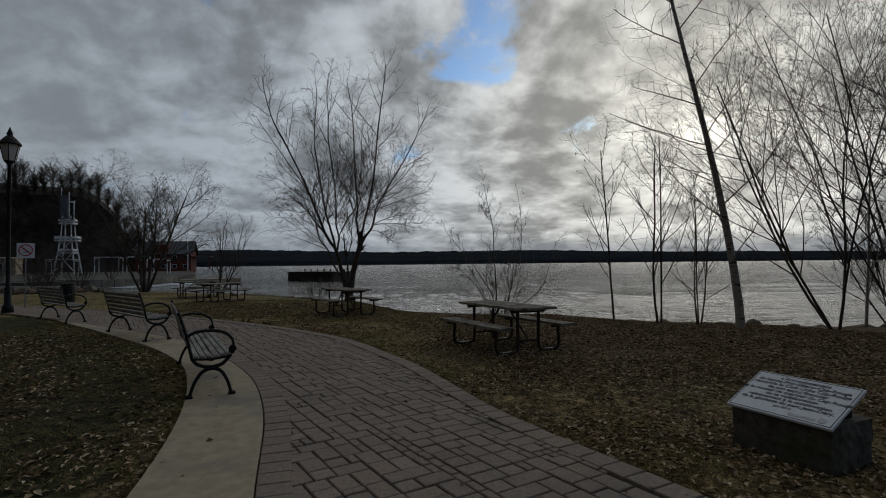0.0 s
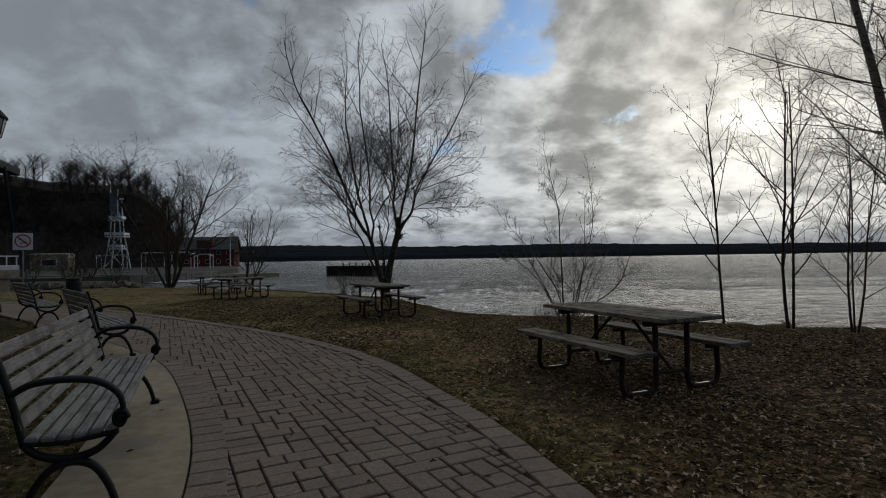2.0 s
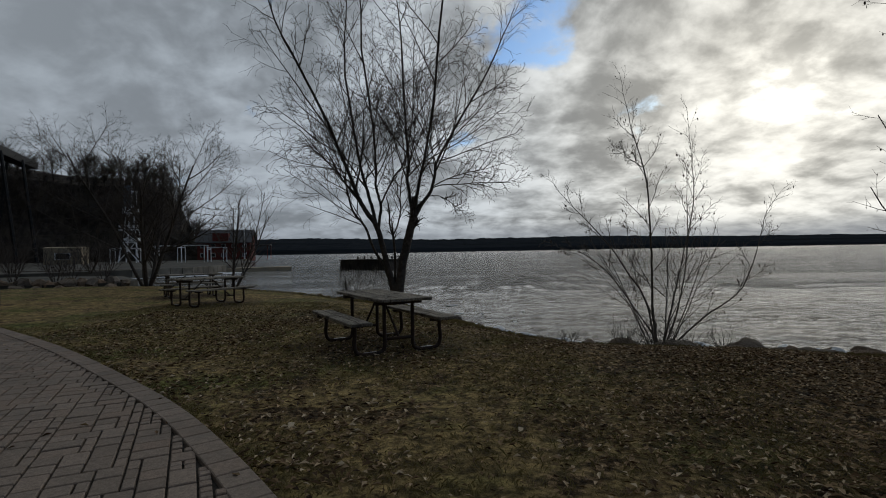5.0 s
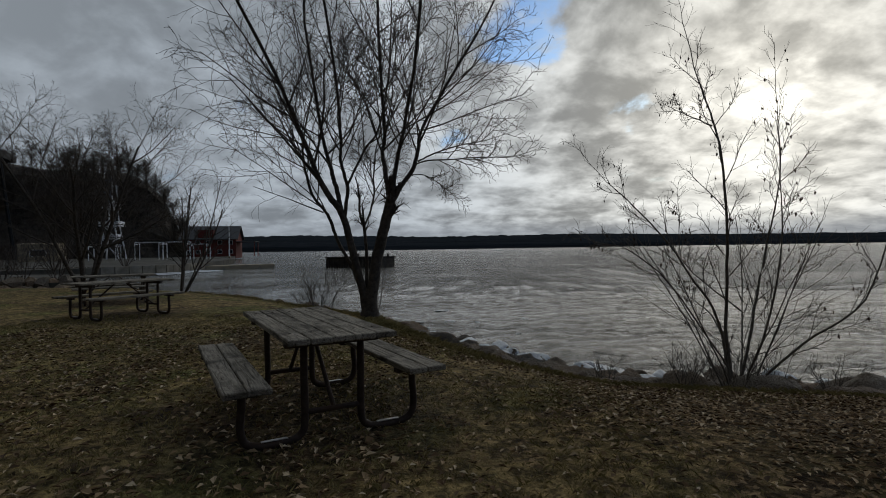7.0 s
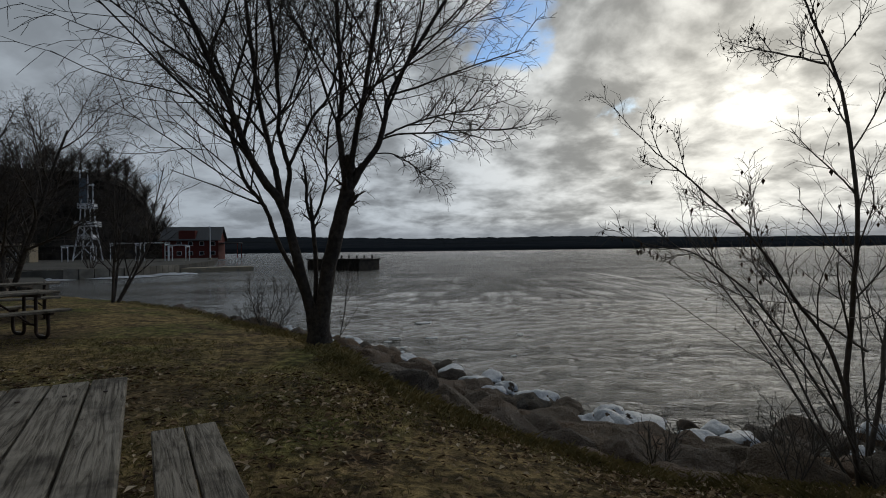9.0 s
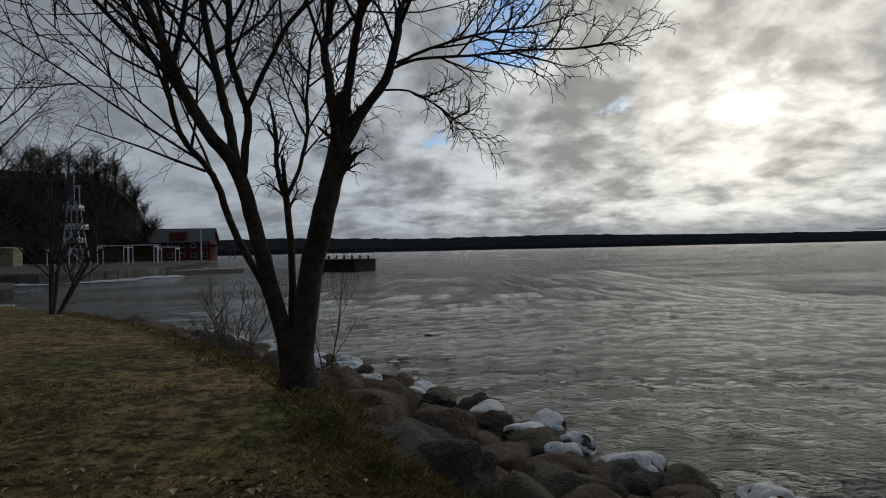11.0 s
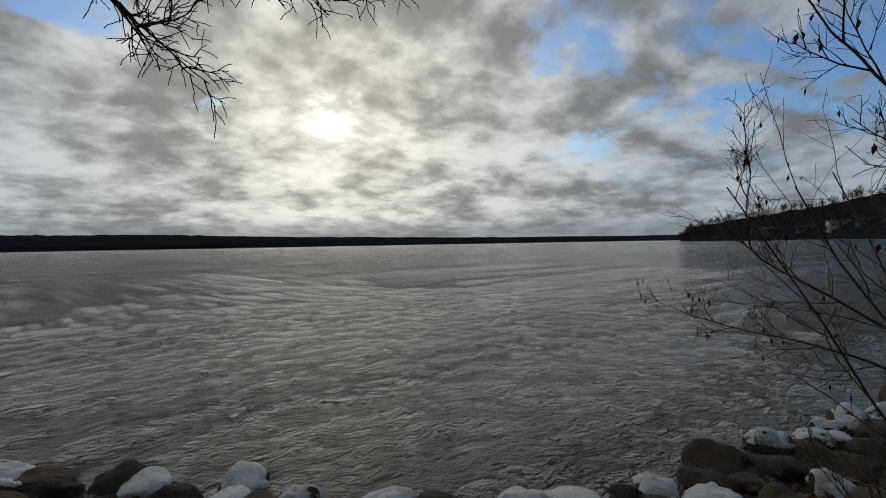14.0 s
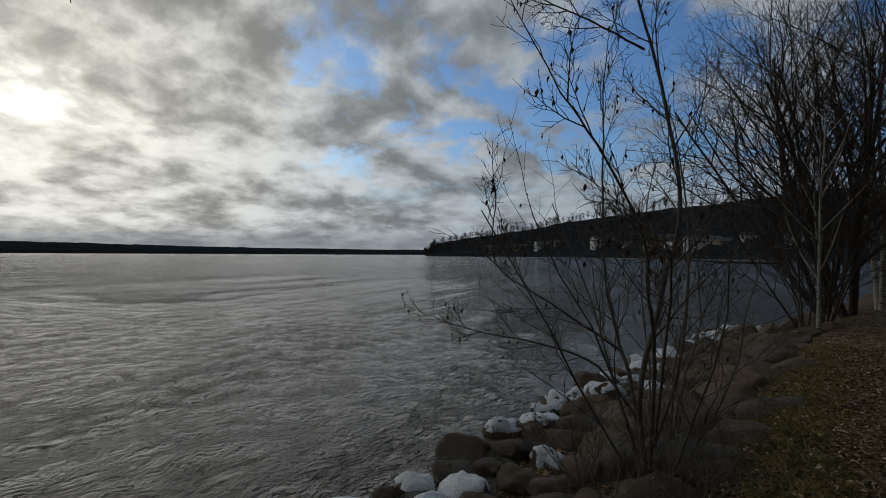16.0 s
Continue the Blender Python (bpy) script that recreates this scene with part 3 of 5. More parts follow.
def build_water():
    # fine ripples near the shore, open sheet beyond
    xs, ys = spaced(-7, 13, 0.13, 4800, 40), spaced(18.5, 36, 0.13, 4800, 40)
    g = Geo()
    for y in ys:
        for x in xs:
            z = 0.0
            if abs(x) < 40 and 5 < y < 70:
                u, w = 0.91 * x + 0.41 * y, 0.91 * y - 0.41 * x
                z = 0.05 * noise.noise((u * 0.3, w * 0.6, 0)) + 0.042 * noise.noise((u * 1.1, w * 1.7, 3)) + 0.016 * noise.noise((u * 2.6, w * 3.6, 6))
            g.v.append(Vector((x, y, WATER + z)))
    nx = len(xs)
    g.f = [(j * nx + i, j * nx + i + 1, (j + 1) * nx + i + 1, (j + 1) * nx + i) for j in range(len(ys) - 1) for i in range(nx - 1)]
    ob = part("water", g, M["water"], smooth=True)
    tagged(ob, "grey rippled lake with drifting slush ice", "lake", kind="structure")


build_ground()
path_bed = build_path()
build_water()


# ---------------------------------------------------------------- far shores
def ridge(name, line, heights, depth, mat, label, bump=6.0, step=14.0):
    """A wooded ridge behind a shoreline: heights along the line, uneven top."""
    pts = resample(line, max(4, int(sum(math.dist(a, b) for a, b in zip(line[:-1], line[1:])) / step)))
    g = Geo()
    n = len(pts)
    ts = np.linspace(0, 1, len(heights))
    prof = [(0.0, 0.0), (0.03, 0.25), (0.25, 0.62), (0.6, 0.9), (1.0, 1.0)]
    for i, (x, y) in enumerate(pts):
        a = pts[max(i - 1, 0)]
        b = pts[min(i + 1, n - 1)]
        d = Vector((b[0] - a[0], b[1] - a[1], 0)).normalized()
        out = Vector((-d.y, d.x, 0))
        h = np.interp(i / (n - 1), ts, heights)
        for k, (u, v) in enumerate(prof):
            j = noise.noise((x * 0.02, y * 0.02, k * 3.0)) * 0.6 + noise.noise((x * 0.09, y * 0.09, k * 5.0))
            g.v.append(Vector((x, y, WATER - 0.3)) + out * depth * u + Vector((0, 0, h * v + (j * bump * v if k else 0))))
    m = len(prof)
    g.f = [(i * m + k, i * m + k + 1, (i + 1) * m + k + 1, (i + 1) * m + k) for i in range(n - 1) for k in range(m - 1)]
    ob = part(name, g, mat)
    return tagged(ob, label, "hills", kind="structure")


ridge("far_shore", [(-3200, 1900), (-1400, 2350), (0, 2500), (1500, 2500), (2600, 2350), (3600, 1900), (3800, 1450), (3900, 1200)], [72, 78, 84, 92, 74, 78, 62, 54, 46, 46, 46], 600, M["far_wood"],
      "dark wooded hills along the far shore", 7.0, 16.0)


# ---------------------------------------------------------------- picnic tables
def plank(sx, sy, sz, at, rnd):
    g = Geo().box(sx, sy, sz, (0, 0, 0), bevel=0.006)
    for v in g.v:
        v.z += 0.004 * noise.noise((v.x * 2 + rnd.random() * 0.01, v.y * 9, rnd.random() * 0.01))
    g.v = [v + Vector(at) for v in g.v]
    return g


def picnic_table(m, rnd):
    t = thing("picnic_table", "weathered grey plank picnic table with attached benches on brown steel frame", "picnic table", "picnic tables", m=m)
    L, top, seat = 1.86, 0.735, 0.46
    for k in range(5):
        y = (k - 2) * 0.147
        part("tabletop_plank", plank(L + rnd.uniform(-0.012, 0.012), 0.138, 0.04, (rnd.uniform(-0.006, 0.006), y, top - 0.02), rnd), M["table_wood"], t)
    for side in (-1, 1):
        for k in (0, 1):
            part("bench_plank", plank(L + rnd.uniform(-0.01, 0.01), 0.138, 0.04, (0, side * (0.525 + 0.147 * k), seat - 0.02), rnd), M["table_wood"], t)
    for end in (-1, 1):
        x = end * 0.66
        part("crossbar", Geo().box(0.05, 0.66, 0.055, (x, 0, top - 0.0675), bevel=0.008), M["table_steel"], t)
        part("low_crossbar", Geo().tube([Vector((x, -0.2, 0.2)), Vector((x, 0.2, 0.2))], [0.02, 0.02], 10), M["table_steel"], t)
        for side in (-1, 1):
            pts = curve([(x, side * 0.2, top - 0.095), (x, side * 0.2, 0.4), (x, side * 0.2, 0.12), (x, side * 0.245, 0.045), (x, side * 0.33, 0.024),
                         (x, side * 0.48, 0.024), (x, side * 0.58, 0.06), (x, side * 0.61, 0.16), (x, side * 0.60, 0.3), (x, side * 0.60, seat - 0.06)], 4)
            part("leg", Geo().tube(pts, [0.026] * len(pts), 10), M["table_steel"], t, smooth=True)
            part("worn_runner", Geo().box(0.03, 0.17, 0.006, (x, side * 0.40, 0.051), bevel=0.002), M["worn_steel"], t, "bare worn steel runner")
            part("seat_bracket", Geo().box(0.05, 0.27, 0.04, (x, side * 0.60, seat - 0.06), bevel=0.006), M["table_steel"], t)
        part("brace", Geo().tube([Vector((x, 0.0, 0.21)), Vector((end * 0.12, 0.0, top - 0.06))], [0.016, 0.016], 8), M["table_steel"], t)
    bolts = [(sx * 0.66, y) for sx in (-1, 1) for y in (-0.29, -0.15, 0, 0.15, 0.29)]
    for x, y in bolts:
        part("bolt", Geo().tube([Vector((x, y, top - 0.01)), Vector((x, y, top + 0.004))], [0.011, 0.009], 8), M["table_steel"], t)
    return t


rng = random.Random(11)
for tx, ty, ta in TABLES:
    picnic_table(pose(tx, ty, gz(tx, ty) + 0.0, 0, 0, ta), rng)


# ---------------------------------------------------------------- benches
def flatbar(points, w, d, steps=5):
    """A cast bar along points in the local yz plane, w thick in plane, d deep along x."""
    pts = curve(points, steps)
    g = Geo().tube(pts, [1.0] * len(pts), 8)
    n = len(pts)
    for i, p in enumerate(pts):
        for k in range(8):
            v = g.v[i * 8 + k] - p
            g.v[i * 8 + k] = p + Vector((v.x * d, v.y * w, v.z * w))
    return g


def park_bench(m):
    b = thing("park_bench", "black cast iron park bench with grey wooden slats on concrete apron", "bench", "benches along the path", m=m)
    L = 2.3
    seat = [(-0.20, 0.425), (-0.115, 0.418), (-0.03, 0.416), (0.055, 0.42), (0.14, 0.43), (0.22, 0.437)]
    for y, z in seat:
        part("seat_slat", Geo().box(L, 0.068, 0.03, (0, 0, 0), pose(0, y, z, 3 if y > 0 else -4), 0.008), M["bench_wood"], b)
    for k in range(5):
        z = 0.50 + 0.085 * k
        part("back_slat", Geo().box(L, 0.028, 0.070, (0, 0, 0), pose(0, -0.268 - 0.032 * k, z, 20), 0.008), M["bench_wood"], b)
    for end in (-1, 1):
        x = end * (L / 2 - 0.02)
        e = part("end_frame", flatbar([(x, -0.24, 0.40), (x, -0.285, 0.56), (x, -0.345, 0.74), (x, -0.41, 0.90)], 0.022, 0.026), M["cast_iron"], b, smooth=True)
        part("leg_arch", flatbar([(x, -0.27, 0.03), (x, -0.215, 0.15), (x, -0.12, 0.26), (x, 0.0, 0.295), (x, 0.12, 0.26), (x, 0.205, 0.15), (x, 0.25, 0.03)], 0.022, 0.026), M["cast_iron"], e, smooth=True)
        part("seat_rail", flatbar([(x, -0.25, 0.41), (x, -0.17, 0.345), (x, -0.02, 0.31), (x, 0.14, 0.335), (x, 0.25, 0.42)], 0.02, 0.024), M["cast_iron"], e, smooth=True)
        part("seat_bearer", flatbar([(x, -0.25, 0.405), (x, 0.0, 0.393), (x, 0.26, 0.415)], 0.014, 0.022), M["cast_iron"], e, smooth=True)
        part("armrest", flatbar([(x, -0.31, 0.64), (x, -0.2, 0.685), (x, -0.02, 0.695), (x, 0.15, 0.67), (x, 0.26, 0.60), (x, 0.285, 0.51), (x, 0.25, 0.45)], 0.018, 0.028), M["cast_iron"], e, smooth=True)
        scroll = [(x, 0.27 + 0.045 * math.cos(a) * (1 - a / 14), 0.475 + 0.045 * math.sin(a) * (1 - a / 14)) for a in np.linspace(0, 9, 12)]
        part("scroll", flatbar(scroll, 0.016, 0.03, 2), M["cast_iron"], e, smooth=True)
        for y in (-0.28, 0.262):
            part("foot", Geo().box(0.06, 0.09, 0.035, (x, y, 0.0175), bevel=0.01), M["cast_iron"], e)
    for o in b.children_recursive:
        if not o.data.get("fitted"):
            o.data.transform(Matrix.Diagonal((1, 0.77, 1, 1)))
            o.data["fitted"] = True
    return b


bench = park_bench(pose(-1.345, 7.0, 0.046, 0, 0, -63))
copy_thing(bench, pose(-4.35, 11.12, 0.046, 0, 0, -45))
copy_thing(bench, pose(-8.1, 14.5, 0.046, 0, 0, -42))


# ---------------------------------------------------------------- trees
def grow(wood, fine, start, way, length, radius, level, rnd, o):
    """One branch and, from it, smaller ones. o: up, droop, wander, kids, spread, depth."""
    steps = 7 if level == 0 else (5 if level == 1 else 4)
    p, d = Vector(start), Vector(way).normalized()
    pts, dirs = [p.copy()], [d.copy()]
    for i in range(steps):
        d = d + Vector((rnd.gauss(0, 1), rnd.gauss(0, 1), rnd.gauss(0, 0.7))) * o["wander"] * (0.6 + 0.35 * level)
        d.z += o["up"] * 0.16 if level < o["depth"] - 1 else o["droop"] * 0.12 * i
        d.normalize()
        p = p + d * (length / steps)
        pts.append(p.copy())
        dirs.append(d.copy())
    sides = (8, 6, 4, 3, 3)[min(level, 4)]
    thin = max(radius * 0.38, 0.003 * o["fine"])
    (wood if level <= 1 else fine).tube(pts, taper(len(pts), radius, thin), sides, cap=False)
    if level >= o["depth"]:
        return pts
    kids = o["kids"][min(level, len(o["kids"]) - 1)]
    sprout(wood, fine, pts, dirs, length, radius, thin, kids, level, rnd, o)
    return pts


def sprout(wood, fine, pts, dirs, length, radius, thin, kids, level, rnd, o, lo=0.22):
    turn = rnd.uniform(0, 6.28)
    n = len(pts) - 1
    for k in range(kids):
        t = lo + (1 - lo) * (k + rnd.uniform(0.1, 0.9)) / kids
        i = min(int(t * n), n - 1)
        q = pts[i].lerp(pts[i + 1], t * n - i)
        d = dirs[min(i + 1, n)]
        turn += 2.4 + rnd.uniform(-0.5, 0.5)
        side = d.cross(Vector((math.cos(turn), math.sin(turn), 0.2))).normalized()
        a = radians(o["spread"] + rnd.uniform(-12, 12))
        kid = d * math.cos(a) + side * math.sin(a)
        kid.z = kid.z * (0.8 if kid.z < 0 else 1)
        ratio = o["ratio"] * (1.08 - 0.55 * t) * rnd.uniform(0.75, 1.2)
        r = (radius + (thin - radius) * t) * rnd.uniform(0.5, 0.68)
        grow(wood, fine, q, kid, max(length * ratio, 0.12), max(r, (0.012, 0.0068, 0.0046, 0.0036)[min(level, 3)] * o["fine"]), level + 1, rnd, o)


def limb(wood, fine, points, r0, r1, kids, rnd, o, lo=0.35, reach=None):
    """A main limb along given points, then procedural branches."""
    pts = curve(points, 5)
    for p in pts[1:-1]:
        p += Vector((rnd.gauss(0, 0.004), rnd.gauss(0, 0.004), 0))
    radii = taper(len(pts), r0, r1)
    wood.tube(pts, radii, 10, cap=False)
    dirs = [(pts[min(i + 1, len(pts) - 1)] - pts[max(i - 1, 0)]).normalized() for i in range(len(pts))]
    length = sum((b - a).length for a, b in zip(pts[:-1], pts[1:]))
    sprout(wood, fine, pts, dirs, reach or length, r0 * o.get("bough", 0.75), r1, kids, 0, rnd, o, lo)
    grow(wood, fine, pts[-1], dirs[-1], (reach or length) * 0.58, r1, 1, rnd, o)


def finish_tree(name, wood, fine, bark, twigs, at, label, group="", category="tree"):
    t = thing(name, label, category, group, m=pose(*at))
    part("trunk", wood, bark, t, smooth=True)
    part("crown", fine, twigs, t)
    return t


def hang_leaves(t, fine, count, rnd):
    """Small curled leaves that still hang from the twigs."""
    lf = Geo()
    ends = fine.v[::3]
    for v in rnd.sample(ends, min(count, len(ends))):
        s = rnd.uniform(0.016, 0.035)
        a = rnd.uniform(0, 6.28)
        u = Vector((math.cos(a), math.sin(a), 0)) * s * 0.5
        w = Vector((rnd.uniform(-0.01, 0.01), rnd.uniform(-0.01, 0.01), -s * 1.9))
        b = len(lf.v)
        bend = Vector((-u.y, u.x, 0)) * 0.5
        lf.v += [v, v + u + w * 0.4 + bend, v + w, v - u + w * 0.4 + bend]
        lf.f += [(b, b + 1, b + 2), (b, b + 2, b + 3)]
    tagged(part("dry_leaves", lf, M["dead_leaf"], t, "shrivelled brown leaves still hanging"), kind="stuff")


def multi_stem(name, at, stems, height, r, seed, o, label, bark="bark", twigs="twig", lean=(0, 0), splay=0.35, group="", leaves=0, category="tree"):
    rnd = random.Random(seed)
    wood, fine = Geo(), Geo()
    for k in range(stems):
        a = k * 6.283 / stems + rnd.uniform(-0.5, 0.5)
        tilt = splay * rnd.uniform(0.45, 1.15)
        way = Vector((math.cos(a) * tilt + lean[0], math.sin(a) * tilt + lean[1], 1))
        q = Vector((math.cos(a) * r * 1.2, math.sin(a) * r * 1.2, -0.12))
        grow(wood, fine, q, way, height * rnd.uniform(0.72, 1.02), r * rnd.uniform(0.7, 1.1), 0, rnd, o)
    t = finish_tree(name, wood, fine, M[bark], M[twigs], at, label, group, category)
    if leaves:
        hang_leaves(t, fine, leaves, rnd)
    return t


WILLOW = {"up": 0.35, "droop": -0.55, "wander": 0.085, "kids": [9, 7, 4, 2], "spread": 40, "fine": 1.0, "depth": 4, "ratio": 0.62}
BUSHY = {"fine": 0.55, "up": 0.5, "droop": 0.25, "wander": 0.07, "kids": [9, 6, 3], "spread": 34, "depth": 3, "ratio": 0.48}
SPIKY = {"fine": 0.6, "up": 0.45, "droop": 0.3, "wander": 0.05, "kids": [12, 5, 2], "spread": 40, "depth": 3, "ratio": 0.42}


def big_tree():
    rnd = random.Random(3)
    wood, fine = Geo(), Geo()
    o = WILLOW
    # stems that part low down; x across the view from the lawn, y away from it
    limb(wood, fine, [(-0.14, 0.0, 0.2), (-0.20, 0.02, 0.55), (-0.31, 0.05, 0.92), (-0.47, 0.1, 1.2), (-0.72, 0.15, 1.66), (-0.85, 0.2, 2.03), (-1.02, 0.2, 2.29), (-1.21, 0.2, 2.52), (-1.32, 0.2, 2.85),
                      (-1.44, 0.25, 3.43), (-1.48, 0.3, 3.9), (-1.9, 0.5, 4.8), (-2.7, 0.8, 5.9)], 0.043, 0.021, 11, rnd, o, 0.42, 4.4)
    limb(wood, fine, [(-0.08, -0.02, -0.2), (-0.10, -0.02, 0.36), (-0.25, -0.05, 1.03), (-0.38, -0.08, 1.6), (-0.54, -0.1, 2.16), (-0.76, -0.18, 2.48), (-0.98, -0.25, 2.9), (-1.11, -0.3, 3.3), (-1.28, -0.4, 3.76),
                      (-1.7, -0.6, 4.9), (-2.4, -0.9, 6.4)], 0.095, 0.029, 11, rnd, o, 0.55, 4.8)
    limb(wood, fine, [(-0.53, -0.1, 2.1), (-0.66, 0.05, 2.61), (-0.82, 0.2, 3.1), (-1.04, 0.4, 3.8), (-1.3, 0.7, 5.0), (-1.6, 1.0, 6.6)], 0.052, 0.028, 10, rnd, o, 0.35, 4.6)
    limb(wood, fine, [(-0.48, -0.1, 2.05), (-0.39, -0.15, 2.61), (-0.43, -0.25, 2.89), (-0.48, -0.35, 3.25), (-0.45, -0.4, 3.62), (-0.5, -0.6, 4.9), (-0.7, -0.8, 6.6)], 0.040, 0.024, 10, rnd, o, 0.4, 4.4)
    limb(wood, fine, [(-0.41, -0.18, 2.66), (-0.15, -0.2, 3.16), (0.03, -0.2, 3.49), (0.26, -0.2, 3.8), (0.45, -0.1, 4.7), (0.5, 0.1, 5.7)], 0.026, 0.016, 8, rnd, o, 0.3, 3.4)
    limb(wood, fine, [(-0.08, 0.06, 0.5), (-0.07, 0.08, 1.31), (-0.12, 0.1, 1.9)], 0.036, 0.034, 2, rnd, dict(o, kids=[4, 3, 2]), 0.7, 0.7)
    limb(wood, fine, [(-0.12, 0.1, 1.88), (-0.20, 0.1, 2.15), (-0.21, 0.1, 2.52)], 0.023, 0.024, 3, rnd, dict(o, kids=[4, 3, 2]), 0.5, 0.7)
    limb(wood, fine, [(-0.12, 0.1, 1.88), (0.0, 0.15, 2.15), (0.09, 0.2, 2.59), (0.07, 0.25, 2.9), (0.12, 0.3, 3.5)], 0.023, 0.014, 8, rnd, o, 0.3, 2.2)
    limb(wood, fine, [(0.02, 0.0, -0.2), (0.03, 0.0, 0.3), (0.15, 0.0, 1.13), (0.33, 0.0, 1.86), (0.47, 0.0, 2.40)], 0.134, 0.101, 3, rnd, dict(o, kids=[5, 4, 3, 2]), 0.75, 0.9)
    limb(wood, fine, [(0.46, 0.0, 2.30), (0.40, 0.05, 2.64), (0.33, 0.15, 3.09), (0.27, 0.25, 3.43), (0.31, 0.35, 3.85), (0.2, 0.6, 5.2), (0.1, 0.9, 7.0)], 0.055, 0.029, 11, rnd, o, 0.45, 4.8)
    limb(wood, fine, [(0.46, 0.0, 2.30), (0.53, -0.05, 2.69), (0.63, -0.12, 3.19), (0.70, -0.2, 3.47), (0.80, -0.3, 3.8), (1.1, -0.6, 5.2), (1.3, -0.9, 6.9)], 0.049, 0.028, 11, rnd, o, 0.45, 4.8)
    limb(wood, fine, [(0.48, 0.0, 2.32), (0.68, 0.02, 2.69), (0.92, 0.05, 3.02), (1.04, 0.1, 3.46), (1.12, 0.2, 3.9), (1.6, 0.4, 4.8), (2.3, 0.6, 6.0)], 0.055, 0.026, 11, rnd, o, 0.45, 4.6)
    limb(wood, fine, [(1.0, 0.08, 3.15), (1.26, 0.0, 3.2), (1.76, -0.05, 3.2), (2.15, -0.1, 3.22), (2.7, -0.1, 3.22)], 0.017, 0.009, 8, rnd, dict(o, kids=[5, 4, 3, 2]), 0.3, 1.3)
    limb(wood, fine, [(1.03, 0.1, 3.2), (1.37, 0.2, 3.38), (1.88, 0.3, 3.55), (2.4, 0.4, 3.65)], 0.018, 0.010, 8, rnd, dict(o, kids=[5, 4, 3, 2]), 0.3, 1.5)
    limb(wood, fine, [(0.91, 0.05, 2.92), (1.14, 0.1, 2.92), (1.41, 0.1, 2.78), (1.6, 0.1, 2.62)], 0.011, 0.007, 5, rnd, dict(o, kids=[5, 4, 3, 2]), 0.3, 0.8)
    for y, z, way in ((0.1, 3.0, -1), (-0.1, 3.4, -1), (0.3, 2.2, -1)):
        grow(wood, fine, (-1.0 - 0.1 * y, y, z), (way, y, 0.25), 1.9, 0.016, 2, rnd, dict(o, kids=[6, 6, 5, 3], depth=4))
    # flared foot
    foot = [Vector((0.0, 0, -0.45)), Vector((0.0, 0, -0.1)), Vector((0.0, 0, 0.2)), Vector((0.0, 0, 0.62))]
    wood.tube(foot, [0.27, 0.21, 0.17, 0.13], 16, cap=False)
    for v in wood.v[-64:]:
        v.y *= 0.8
        v += Vector((noise.noise(v * 3.0), noise.noise(v * 3.1 + Vector((5, 0, 0))), 0)) * 0.04
    return finish_tree("tree", wood, fine, M["bark"], M["twig"], (-1.66, 22.1, -0.1), "large bare multi-stemmed willow tree at the rocky water's edge")


big_tree()
multi_stem("tree", (-14.6, 31.0, gz(-14.6, 31.0)), 5, 6.6, 0.10, 21, dict(WILLOW, kids=[11, 8, 5, 3], up=0.3, fine=1.15), "bare dark tree with spreading limbs beside the inlet", splay=0.6)
multi_stem("tree", (-9.7, 29.2, gz(-9.7, 29.2)), 5, 4.6, 0.04, 22, dict(SPIKY, droop=0.1), "slim leaning bare sapling by the inlet", lean=(0.35, 0.1), splay=0.4)
multi_stem("shrub", (-3.7, 25.4, gz(-3.7, 25.4) + 0.05), 6, 1.4, 0.012, 23, dict(BUSHY, kids=[7, 4, 2]), "low bare shrub on the bank behind the tree", "shrub_bark", "shrub_bark", splay=0.8, category="shrub")
multi_stem("sapling", (-2.2, 25.3, gz(-2.2, 25.3) + 0.1), 2, 2.2, 0.012, 24, dict(BUSHY, kids=[7, 3, 2]), "thin bare sapling among the shore rocks", "twig", "twig", splay=0.2)


